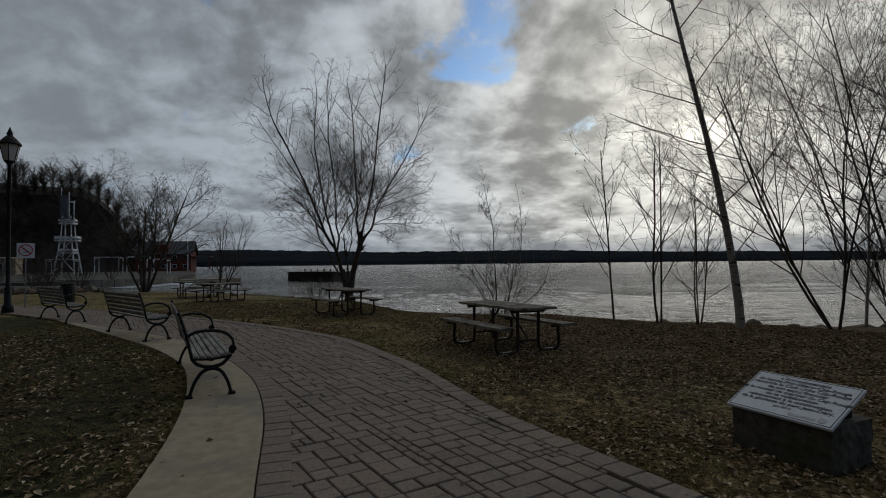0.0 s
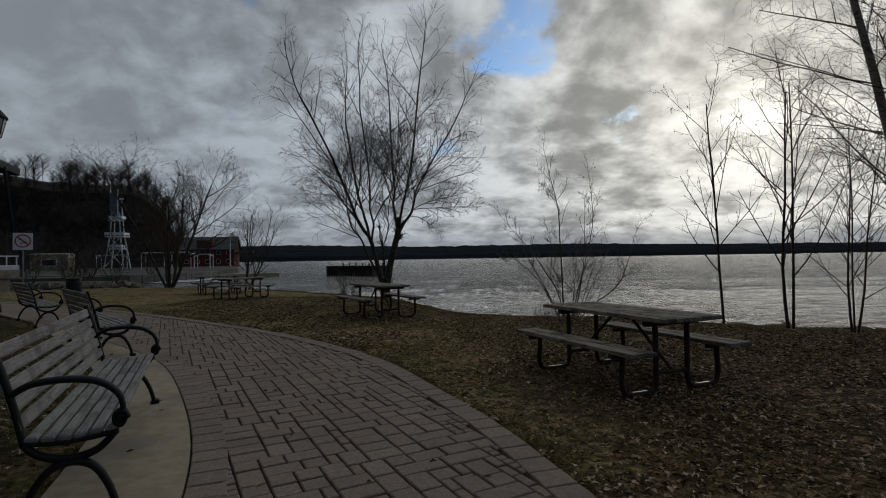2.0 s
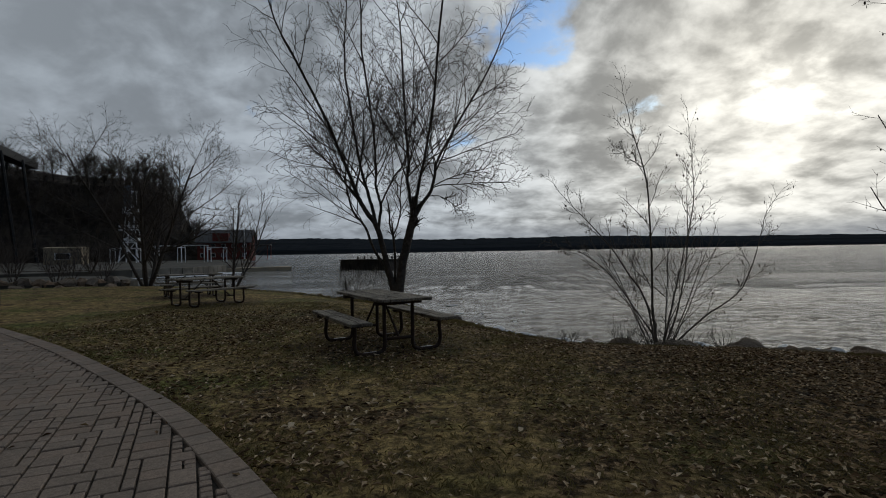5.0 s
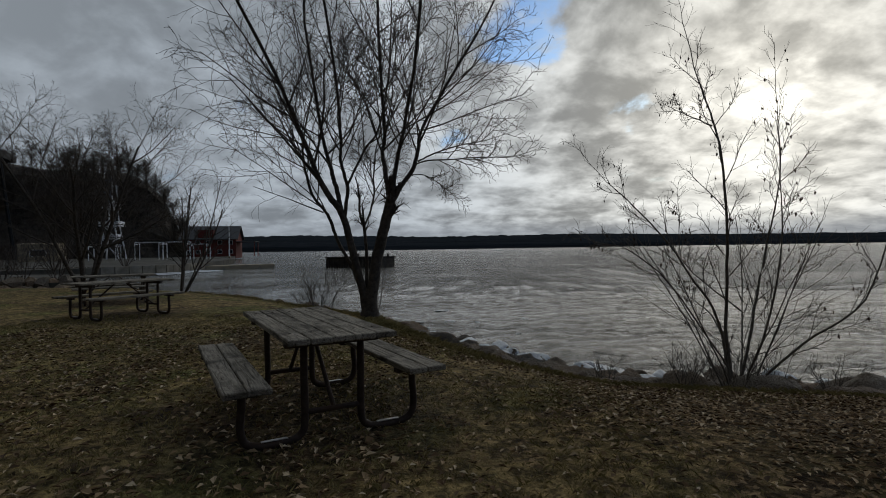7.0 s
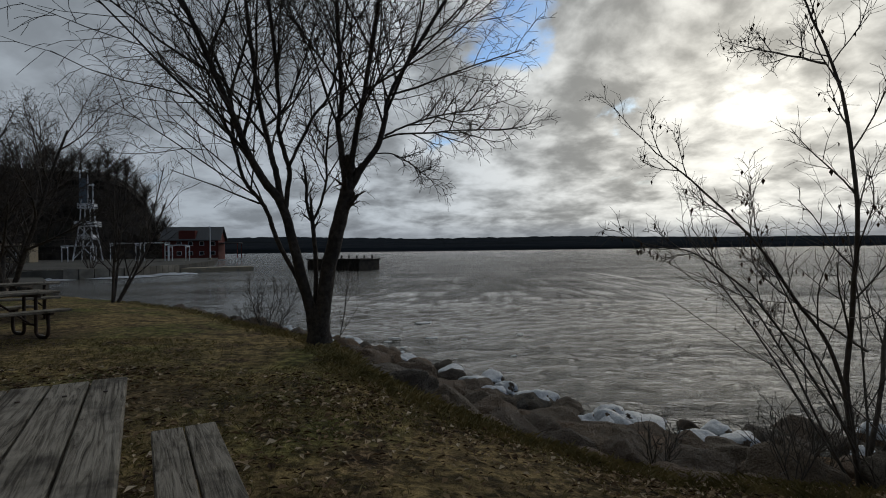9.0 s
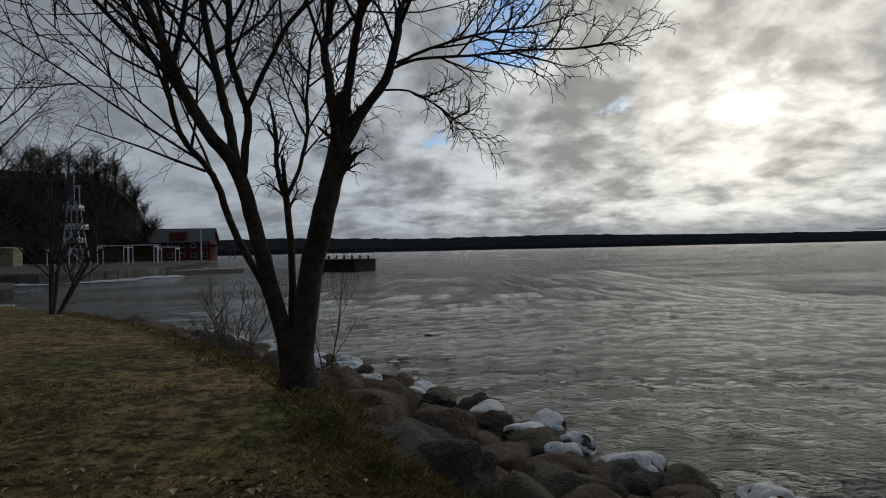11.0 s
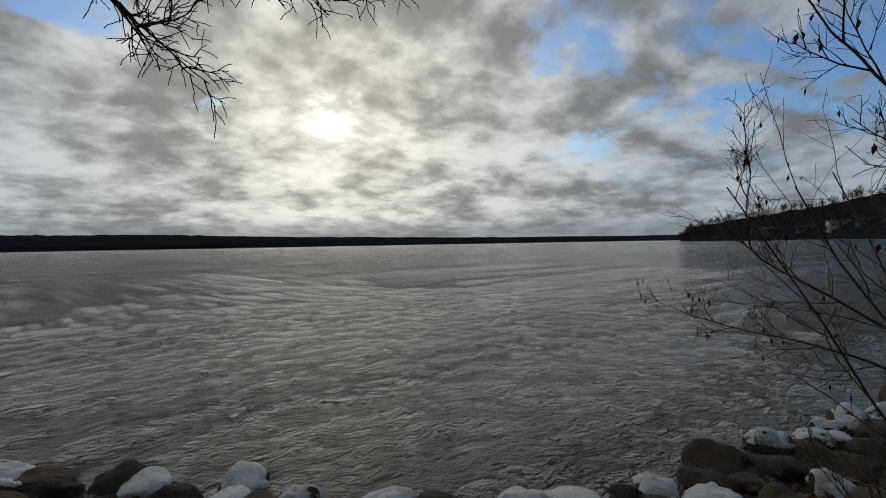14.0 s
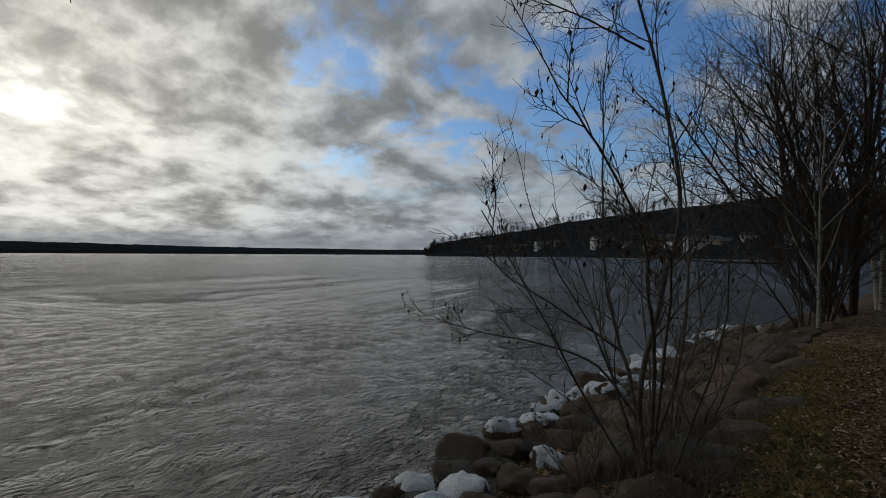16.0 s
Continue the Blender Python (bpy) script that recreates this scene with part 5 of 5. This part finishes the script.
def inlet_bank():
    """The stony bank of the inlet beside the bridge, with brush and broken ice at its foot."""
    front = [(-62, 43), (-46, 41.5), (-34, 40.5), (-28, 41.0), (-24.5, 43.0)]
    mound = Geo().prism(front + [(-26, 47), (-33, 55), (-45, 57), (-62, 56)], -3.0, -0.45)
    tagged(part("inlet_bank", mound, M["quay_ground"]), "dark stony bank of the inlet below the bridge", "bank", kind="structure")
    rnd = random.Random(64)
    line = resample(front[1:], 46)
    for k, (x, y) in enumerate(line):
        r = rnd.uniform(0.35, 0.75)
        for row in (0, 1):
            stone = Geo()
            stone.tube([Vector((0, 0, -0.45)), Vector((0.05, 0, -0.1)), Vector((0, 0.05, 0.3)), Vector((0, 0, 0.46))], [0.3, 0.55, 0.42, 0.16], 7)
            for v in stone.v:
                v += Vector((noise.noise(v * 2 + Vector((k, row, 0))), noise.noise(v * 2 + Vector((0, k, row))), 0)) * 0.3
            ob = part("bank_stone", stone, M["rock"])
            ob.matrix_basis = pose(x + rnd.uniform(-0.3, 0.3), y - 0.5 + row * 0.9, WATER + 0.1 + row * 0.5, rnd.uniform(-25, 25), rnd.uniform(-25, 25), rnd.uniform(0, 360)) @ Matrix.Scale(r * 1.5, 4)
            tagged(ob, "grey riprap stone on the inlet bank", "stone", "stones on the inlet bank")
    ice = Geo()
    for _ in range(150):
        x = rnd.uniform(-36, -22)
        y = np.interp(x, [p[0] for p in front], [p[1] for p in front]) - rnd.uniform(0.9, 2.6)
        r = rnd.uniform(0.15, 0.55)
        rim = [(x + r * 1.4 * math.cos(a * 0.785) * rnd.uniform(0.6, 1.1), y + r * 0.8 * math.sin(a * 0.785) * rnd.uniform(0.6, 1.1)) for a in range(8)]
        ice.prism(rim, WATER - 0.05, WATER + rnd.uniform(0.06, 0.22))
    tagged(part("inlet_ice", ice, M["ice"]), "broken white ice along the inlet bank", "ice", kind="stuff")
    for k, (x, y) in enumerate(((-29.5, 43.2), (-33, 43.5), (-27, 44.6), (-37, 44.5), (-31, 46.5), (-41, 45))):
        multi_stem("shrub", (x, y, -0.5), 8, 2.6 + 0.5 * (k % 3), 0.03, 120 + k, dict(BUSHY, kids=[8, 6, 3], fine=0.9), "tangled brown bramble on the inlet bank", "twig", "twig", splay=0.8, group="brambles by the inlet", category="shrub")


inlet_bank()


def gantry(m, w, h):
    t = thing("boat_hoist", "white tubular boat hoist frame on the quay", "hoist", "boat hoists", m=m)
    for y in (0, 2.2):
        pts = curve([(-w / 2, y, 0), (-w / 2, y, h * 0.6), (-w / 2, y, h * 0.92), (-w / 2 + 0.25, y, h), (w / 2 - 0.25, y, h), (w / 2, y, h * 0.92), (w / 2, y, h * 0.6), (w / 2, y, 0)], 3)
        part("frame", Geo().tube(pts, [0.11] * len(pts), 6), M["white_paint"], t)
    for x in (-w / 2, w / 2):
        part("tie", Geo().tube([Vector((x, 0, h * 0.9)), Vector((x, 2.2, h * 0.9))], [0.09, 0.09], 6), M["white_paint"], t)
    return t


for x, y, w, h in ((-73, 126, 5.2, 3.9), (-66.5, 126, 5.2, 3.9), (-60.5, 125, 3.6, 3.3), (-85, 128, 6.0, 3.5)):
    gantry(pose(x, y, -0.15, 0, 0, 8), w, h)


def white_tower():
    t = thing("observation_tower", "white timber tower with platforms and a dark chute panel", "tower", m=pose(-92.5, 142, -0.15, 0, 0, 12) @ Matrix.Diagonal((0.74, 0.74, 1, 1)))
    def leg(a, b, r=0.22):
        part("post", Geo().tube([Vector(a), Vector(b)], [r, r], 6), M["white_paint"], t)
    for sx in (-1, 1):
        for sy in (-1, 1):
            leg((sx * 3.3, sy * 3.0, 0), (sx * 1.8, sy * 1.8, 8.6), 0.26)
            leg((sx * 1.7, sy * 1.7, 8.6), (sx * 1.3, sy * 1.3, 15.2), 0.2)
    for sx in (-1, 1):
        leg((sx * 3.2, -3.0, 0.4), (-sx * 2.3, -2.2, 5.4), 0.14)
        leg((sx * 3.2, -3.0, 0.4), (sx * 0.0, -2.6, 3.2), 0.14)
        leg((sx * 2.3, -2.2, 5.4), (-sx * 1.9, -1.9, 8.6), 0.12)
    for z, w in ((5.4, 4.8), (8.7, 6.4), (13.2, 4.6)):
        d = part("platform", Geo().box(w, w * 0.85, 0.35, (0, 0, z), bevel=0.05), M["white_paint"], t)
        part("guard_rail", Geo().box(w, 0.1, 0.75, (0, -w * 0.42, z + 0.75)), M["white_paint"], d)
        part("guard_rail", Geo().box(0.1, w * 0.85, 0.75, (w * 0.48, 0, z + 0.75)), M["white_paint"], d)
    part("panel", Geo().box(2.2, 0.3, 6.8, (-1.0, -0.9, 17.2), bevel=0.05), M["slate"], t, "dark slate-blue panel")
    leg((-1.9, -0.7, 13), (-1.9, -0.7, 22.6), 0.2)
    leg((0.5, -0.7, 13), (0.5, -0.7, 21.5), 0.2)
    leg((2.0, -0.7, 13), (2.0, -0.7, 19.3), 0.22)
    leg((0.3, -0.7, 18.9), (2.4, -0.7, 18.9), 0.22)
    return t


M["slate"] = material("slate_blue_panel", speckle((0.10, 0.13, 0.16), (0.14, 0.17, 0.20), 2, 0.7, 0.05, 0.01))
white_tower()


def gable_house(name, label, m, L, W, H, R, wall, roof, storeys=2, cols=4, overhang=0.4, category="house", group=""):
    t = thing(name, label, category, group, m=m)
    body = Geo().prism([(-L / 2, -W / 2), (L / 2, -W / 2), (L / 2, W / 2), (-L / 2, W / 2)], -0.6, H)
    b = len(body.v)
    body.v += [Vector((-L / 2, -W / 2, H)), Vector((-L / 2, W / 2, H)), Vector((-L / 2, 0, H + R)), Vector((L / 2, -W / 2, H)), Vector((L / 2, W / 2, H)), Vector((L / 2, 0, H + R))]
    body.f += [(b, b + 2, b + 1), (b + 3, b + 4, b + 5)]
    part("wall", body, wall, t)
    o, th = overhang, 0.22
    rf = Geo()
    k = R / (W / 2)
    for s in (-1, 1):
        b = len(rf.v)
        for x in (-L / 2 - o, L / 2 + o):
            for yy, zz in ((s * (W / 2 + o), H - k * o), (0, H + R)):
                rf.v += [Vector((x, yy, zz + 0.03)), Vector((x, yy, zz + th + 0.03))]
        rf.f += [(b, b + 2, b + 6, b + 4), (b + 1, b + 5, b + 7, b + 3), (b, b + 4, b + 5, b + 1), (b + 2, b + 3, b + 7, b + 6), (b, b + 1, b + 3, b + 2), (b + 4, b + 6, b + 7, b + 5)]
    part("roof", rf, roof, t)
    for st in range(storeys):
        for c in range(cols):
            x = (c + 0.5) / cols * L - L / 2
            z = H * (st + 0.52) / storeys
            hh = H / storeys * 0.42
            w = part("window", Geo().box(L / cols * 0.42, 0.12, hh, (x, -W / 2 - 0.02, z)), M["white_paint"], t)
            part("pane", Geo().box(L / cols * 0.36, 0.06, hh * 0.86, (x, -W / 2 - 0.07, z)), M["dark_window"], w)
    return t


club = gable_house("clubhouse", "dark red two-storey clubhouse with a grey shingle roof", pose(-88.5, 187, -0.15, 0, 0, 14), 17, 11, 6.2, 4.0, M["dark_red"], M["roof_grey"], 2, 5, 0.8, "building")
part("porch_roof", Geo().box(6.5, 9, 0.25, (11.5, -1, 4.9), bevel=0.05), M["roof_grey"], club)
part("porch_post", Geo().box(0.25, 0.25, 4.9, (14.3, -5, 2.3)), M["dark_red"], club)
part("porch_post", Geo().box(0.25, 0.25, 4.9, (14.3, 3, 2.3)), M["dark_red"], club)
part("dormer", Geo().prism([(-3.5, -5.75), (1.5, -5.75), (1.5, -2.5), (-3.5, -2.5)], 5.8, 9.0), M["dark_red"], club)
flag = thing("flagpole", "thin white flagpole on the quay", "flagpole", m=pose(-60.5, 140, -0.15))
part("pole", Geo().tube([Vector((0, 0, 0)), Vector((0, 0, 8.2))], [0.16, 0.09], 8), M["white_paint"], flag)
part("base", Geo().box(0.7, 0.7, 0.4, (0, 0, 0.2), bevel=0.05), M["concrete"], flag)
hut = gable_house("pump_house", "low pale concrete block building by the quay", pose(-96, 124, -0.15, 0, 0, 22), 7.5, 5, 3.6, 0.25, M["concrete"], M["concrete"], 1, 1, 0.1, "building")


def lake_platform():
    t = thing("lake_platform", "dark timber crib platform standing in the lake", "platform", m=pose(-15.2, 84.0, WATER, 0, 0, -29))
    part("crib", Geo().box(9.0, 4.0, 1.9, (0, 0, 0.35), bevel=0.05), M["dark_timber"], t)
    part("deck", Geo().box(9.3, 4.3, 0.18, (0, 0, 1.39), bevel=0.03), M["dark_timber"], t)
    for k in range(19):
        part("plank", Geo().box(0.40, 0.1, 1.5, (-4.3 + k * 0.478, -2.07, 0.45 + 0.05 * math.sin(k * 2.7)), bevel=0.02), M["dark_timber"], t)
    for k in range(7):
        part("bollard", Geo().tube([Vector((-4.0 + k * 1.33, 1.2, 1.48)), Vector((-4.0 + k * 1.33, 1.2, 1.9))], [0.14, 0.12], 8), M["dark_timber"], t)


M["dark_timber"] = material("dark_wet_timber", speckle((0.022, 0.018, 0.014), (0.07, 0.055, 0.042), 1.5, 0.85, 0.4, 0.03, (0.03, 0.03, 0.026)))
lake_platform()


# ---------------------------------------------------------------- cliff, hills, far trees
def hillside(name, rows, depth, mat, label, prof, bump, step):
    """A hill over a base line of (x, y, height)."""
    line = [(a, b) for a, b, _ in rows]
    arc = np.concatenate([[0], np.cumsum([math.dist(p, q) for p, q in zip(line[:-1], line[1:])])])
    u = np.linspace(0, arc[-1], int(arc[-1] / step))
    X, Y, H = (np.interp(u, arc, [r[k] for r in rows]) for k in range(3))
    g = Geo()
    n, m = len(u), len(prof)
    for i in range(n):
        a, b = max(i - 3, 0), min(i + 3, n - 1)
        d = Vector((X[b] - X[a], Y[b] - Y[a], 0)).normalized()
        out = Vector((X[i], Y[i] - 17, 0)).normalized()
        for k, (q, v) in enumerate(prof):
            j = noise.noise((X[i] * 0.03, Y[i] * 0.03, k * 2.0)) + 0.6 * noise.noise((X[i] * 0.13, Y[i] * 0.13, k * 4.0))
            g.v.append(Vector((X[i], Y[i], WATER - 0.5)) + out * (depth * q + j * bump * min(H[i] / 20, 1) * (k > 0)) + Vector((0, 0, H[i] * v + 0.5 * j * bump * v * min(H[i] / 20, 1))))
    g.f = [(i * m + k, (i + 1) * m + k, (i + 1) * m + k + 1, i * m + k + 1) for i in range(n - 1) for k in range(m - 1)]
    return tagged(part(name, g, mat), label, "hill", kind="structure"), g


STEEP = [(0, 0), (0.03, 0.16), (0.07, 0.34), (0.12, 0.52), (0.18, 0.7), (0.26, 0.84), (0.38, 0.93), (0.6, 1.0), (1.0, 1.02)]
SLOPE = [(0, 0), (0.08, 0.12), (0.2, 0.3), (0.36, 0.5), (0.55, 0.72), (0.75, 0.9), (1.0, 1.0)]
# first rows: unseen ridge behind the camera, added to block skylight from the back
_, cliff_geo = hillside("cliff", [(330, -330, 40), (160, -120, 34), (60, -62, 30), (-30, -58, 32), (-90, -30, 36), (-140, 20, 38), (-172, 80, 38), (-190, 130, 40), (-176, 176, 42), (-142.6, 180, 37), (-125, 180, 36), (-114.6, 180, 35), (-107, 180, 31), (-101.5, 180, 25),
                                  (-97, 180, 14), (-93.5, 180, 4), (-92, 180, 0)], 60, M["cliff"], "dark wooded cliff over the harbour, with an added unseen ridge behind the viewer blocking skylight", STEEP, 4.5, 3.0)
_, hill_geo = hillside("hill_west", [(865, 414, 6), (787, 361, 26), (681, 256, 36), (555, 151, 42), (468, 88, 50), (371, 4, 56), (293, -59, 60), (246, -121, 60), (228, -191, 60)], 260, M["far_wood"],
                       "dark wooded hill with houses along the western shore", SLOPE, 5.0, 6.0)


def far_tree(rnd):
    """A cheap bare tree, one unit high, with a rounded crown."""
    g = Geo()
    g.tube([Vector((0, 0, -0.1)), Vector((0.02, 0, 0.4)), Vector((0, 0.02, 0.8))], [0.014, 0.009, 0.003], 3, cap=False)
    for k in range(24):
        z = rnd.uniform(0.22, 0.7)
        a = rnd.uniform(0, 6.28)
        L = rnd.uniform(0.25, 0.48)
        out = rnd.uniform(0.35, 1.0)
        p = Vector((0, 0, z))
        q = p + Vector((math.cos(a) * L * 0.75 * out, math.sin(a) * L * 0.75 * out, L * (1.0 - 0.55 * out)))
        g.tube([p, q], [0.007, 0.003], 3, cap=False)
        for j in range(4):
            s = p.lerp(q, rnd.uniform(0.3, 1))
            b = a + rnd.uniform(-1.5, 1.5)
            g.tube([s, s + Vector((math.cos(b) * 0.8, math.sin(b) * 0.8, rnd.uniform(0.2, 1.0))) * L * 0.4], [0.0035, 0.002], 3, cap=False)
    return g


def far_trees(name, geo, cols, n, lo, hi, size, label, seed, keep=None, mat="far_twig"):
    rnd = random.Random(seed)
    kinds = [far_tree(rnd) for _ in range(5)]
    g = Geo()
    m = cols
    rows = len(geo.v) // m
    made = 0
    for _ in range(n * 20):
        if made >= n:
            break
        i, k = rnd.randrange(rows), rnd.randint(lo, hi)
        p = geo.v[i * m + k].lerp(geo.v[i * m + max(k - 1, 0)], rnd.random())
        if keep and not keep(p):
            continue
        made += 1
        s = size * rnd.uniform(0.45, 1.25)
        mm = Matrix.Translation(p) @ Matrix.Rotation(rnd.uniform(0, 6.28), 4, "Z") @ Matrix.Scale(s, 4)
        src = kinds[rnd.randrange(5)]
        b = len(g.v)
        g.v += [mm @ v for v in src.v]
        g.f += [tuple(b + q for q in f) for f in src.f]
    tagged(part(name, g, M[mat]), label, "trees", kind="stuff")


M["far_twig"] = material("far_bare_twigs", speckle((0.045, 0.036, 0.028), (0.085, 0.068, 0.054), 0.3, 0.95, 0.0, 0.01))
far_trees("cliff_trees", cliff_geo, len(STEEP), 620, 3, 7, 10.0, "bare trees along the top of the cliff", 61, lambda p: p.x < -90 and p.y > 60)
far_trees("slope_trees", cliff_geo, len(STEEP), 260, 1, 5, 6.5, "bare scrub on the cliff slope", 62, lambda p: p.x < -116 and p.y > 40)
far_trees("hill_trees", hill_geo, len(SLOPE), 800, 2, 6, 12.0, "bare woodland on the western hill", 63)


def rail_viaduct():
    t = thing("rail_viaduct", "dark steel railway viaduct high above the inlet", "viaduct", m=pose(-155.5, 177.3, 0, 0, 0, -64.4))
    part("deck", Geo().box(170, 4, 2.6, (78, 0, 34.5), bevel=0.1), M["cast_iron"], t)
    for k in range(9):
        p = part("pier", Geo().tube([Vector((8 + k * 17, -2, 34)), Vector((7 + k * 17, -6, -1))], [0.5, 0.6], 6), M["cast_iron"], t)
        part("strut", Geo().tube([Vector((8 + k * 17, 2, 34)), Vector((9 + k * 17, 6, -1))], [0.5, 0.6], 6), M["cast_iron"], p)


rail_viaduct()
for k, (bx, by) in enumerate([(-40, 60), (-46, 57), (-52, 55), (-37, 66), (-58, 58)]):
    multi_stem("shrub", (bx, by, -0.2), 7, 4.6 + k % 3, 0.05, 80 + k, dict(BUSHY, kids=[8, 6, 3]), "tangled brown bramble on the inlet bank", "twig", "twig", splay=0.8, group="brambles by the inlet", category="shrub")

rng = random.Random(31)
for k in range(16):
    f = k / 15
    x, y = np.interp(f, [0, 0.3, 0.6, 1], [691, 488, 386, 303]) + 16, np.interp(f, [0, 0.3, 0.6, 1], [255, 93, 7, -66]) - 6
    x, y = x + rng.uniform(-6, 22), y + rng.uniform(-8, 8)
    L, H = rng.uniform(15, 26), rng.uniform(7.0, 10.5)
    zz = WATER + 4.0 + 3.0 * rng.random()
    gable_house("house", "pale lakeside house with a dark roof below the hill", pose(x, y, zz - 1.5, 0, 0, -70 + rng.uniform(-18, 18)), L, 9, H + 1.5, rng.uniform(1.2, 3), M["house_white"] if rng.random() < 0.75 else M["concrete"], M["roof_grey"], 2, 4, 0.5,
                "house", "houses along the western shore")
strip = ribbon(resample([(711.0, 267.5), (477.8, 86.4), (373.0, 0.3), (288.7, -71.0)], 60), resample([(707.8, 271.4), (471.6, 90.2), (366.9, 2.1), (282.7, -73.2)], 60), WATER + 0.25, 0.4)
tagged(part("ice_edge", strip, M["ice"]), "white band of shore ice along the western shore", "ice", kind="structure")


# ---------------------------------------------------------------- fallen leaves, grass, floating ice
def scatter_ground():
    rnd = random.Random(90)
    lf = Geo()
    pts = []
    for _ in range(330000):
        x, y = rnd.uniform(-7, 11), rnd.uniform(1.2, 20)
        w = min(max((x - 0.2) / 2.5, 0.30), 1.0) * (0.35 + 1.3 * max(0.0, noise.noise((x * 0.8, y * 0.8, 2)) + 0.25))
        if rnd.random() < w:
            pts.append((x, y))
    X, Y = np.array([p[0] for p in pts]), np.array([p[1] for p in pts])
    S, Z, P = shore(X, Y), ground_z(X, Y), path_mask(X, Y)
    for (x, y), s, z, p in zip(pts, S, Z, P):
        if s > 0.6 or (p and rnd.random() > 0.008):
            continue
        r = rnd.uniform(0.014, 0.034) * (1.25 if x < 0 else 1.0)
        a = rnd.uniform(0, 6.28)
        u, v = Vector((math.cos(a), math.sin(a), rnd.uniform(-0.3, 0.3))) * r, Vector((-math.sin(a), math.cos(a), rnd.uniform(-0.4, 0.4))) * r * rnd.uniform(0.2, 0.62)
        c = Vector((x, y, z + (0.045 if p else rnd.uniform(0.012, 0.03))))
        b = len(lf.v)
        lf.v += [c - u, c + v + Vector((0, 0, r * 0.4)), c + u, c - v + Vector((0, 0, r * 0.3))]
        lf.f += [(b, b + 1, b + 2), (b, b + 2, b + 3)]
    tagged(part("fallen_leaves", lf, M["leaf_litter"]), "brown fallen leaves scattered over the lawn", "leaves", kind="stuff")
    gr = Geo()
    pts = []
    for _ in range(120000):
        x, y = rnd.uniform(-8, 9), rnd.uniform(2.0, 22)
        w = 0.5 + 1.2 * noise.noise((x * 0.6, y * 0.6, 7))
        w *= 1.0 if x < 3.5 else 0.35
        if rnd.random() < w:
            pts.append((x, y))
    line = flat([p for p in EDGE if -10 < p[0] < 12], 12)
    for x, y in line:
        for _ in range(26):
            pts.append((x + rnd.gauss(0, 0.22), y + rnd.gauss(-0.15, 0.22)))
    for x, y in resample(OUTER_S, 500):
        for _ in range(7):
            pts.append((x + rnd.gauss(0.06, 0.05), y + rnd.gauss(0.06, 0.05)))
    for x, y in resample(APRON_S, 300):
        for _ in range(5):
            pts.append((x - abs(rnd.gauss(0.04, 0.05)), y - abs(rnd.gauss(0.04, 0.05))))
    X, Y = np.array([p[0] for p in pts]), np.array([p[1] for p in pts])
    S, Z, P = shore(X, Y), ground_z(X, Y), path_mask(X, Y)
    for (x, y), s, z, p in zip(pts, S, Z, P):
        if s > 0.5 or p:
            continue
        tall = 1.9 if s > -0.5 else 1.0
        for _ in range(3):
            a = rnd.uniform(0, 6.28)
            h = rnd.uniform(0.018, 0.045) * tall
            lean = Vector((rnd.gauss(0, 1), rnd.gauss(0, 1), 0)) * h * 0.7
            c = Vector((x + rnd.gauss(0, 0.015), y + rnd.gauss(0, 0.015), z - 0.004))
            u = Vector((math.cos(a), math.sin(a), 0)) * 0.003
            b = len(gr.v)
            gr.v += [c - u, c + u, c + lean * 0.4 + Vector((0, 0, h * 0.7)) + u * 0.7, c + lean + Vector((0, 0, h))]
            gr.f += [(b, b + 1, b + 2), (b, b + 2, b + 3)]
    tagged(part("grass", gr, M["grass_blade"]), "short winter grass, green and straw coloured", "grass", kind="stuff")


def ice_floe(x, y, r, rnd):
    g = Geo()
    n = 11
    rim = [(math.cos(k * 6.283 / n) * r * rnd.uniform(0.7, 1.15), math.sin(k * 6.283 / n) * r * 0.6 * rnd.uniform(0.7, 1.15)) for k in range(n)]
    g.prism(rim, 0.0, 0.018)
    ob = part("ice_floe", g, M["ice"])
    ob.matrix_basis = pose(x, y, WATER + 0.01, rnd.uniform(-3, 3), rnd.uniform(-3, 3), rnd.uniform(0, 180))
    tagged(ob, "small white slab of ice floating on the lake", "ice floe", "ice floes on the lake")


rng = random.Random(17)
for fx, fy, fr in ((-1.4, 27.8, 0.12), (-0.3, 28.4, 0.16), (-0.7, 31.4, 0.28), (-3.8, 29.0, 0.22), (0.6, 28.1, 0.1), (-2.2, 27.2, 0.09), (-1.3, 28.4, 0.2), (1.7, 25.9, 0.09), (2.2, 28.9, 0.14), (-0.9, 27.0, 0.1)):
    ice_floe(fx, fy, fr, rng)

scatter_ground()
build_pavers(path_bed)
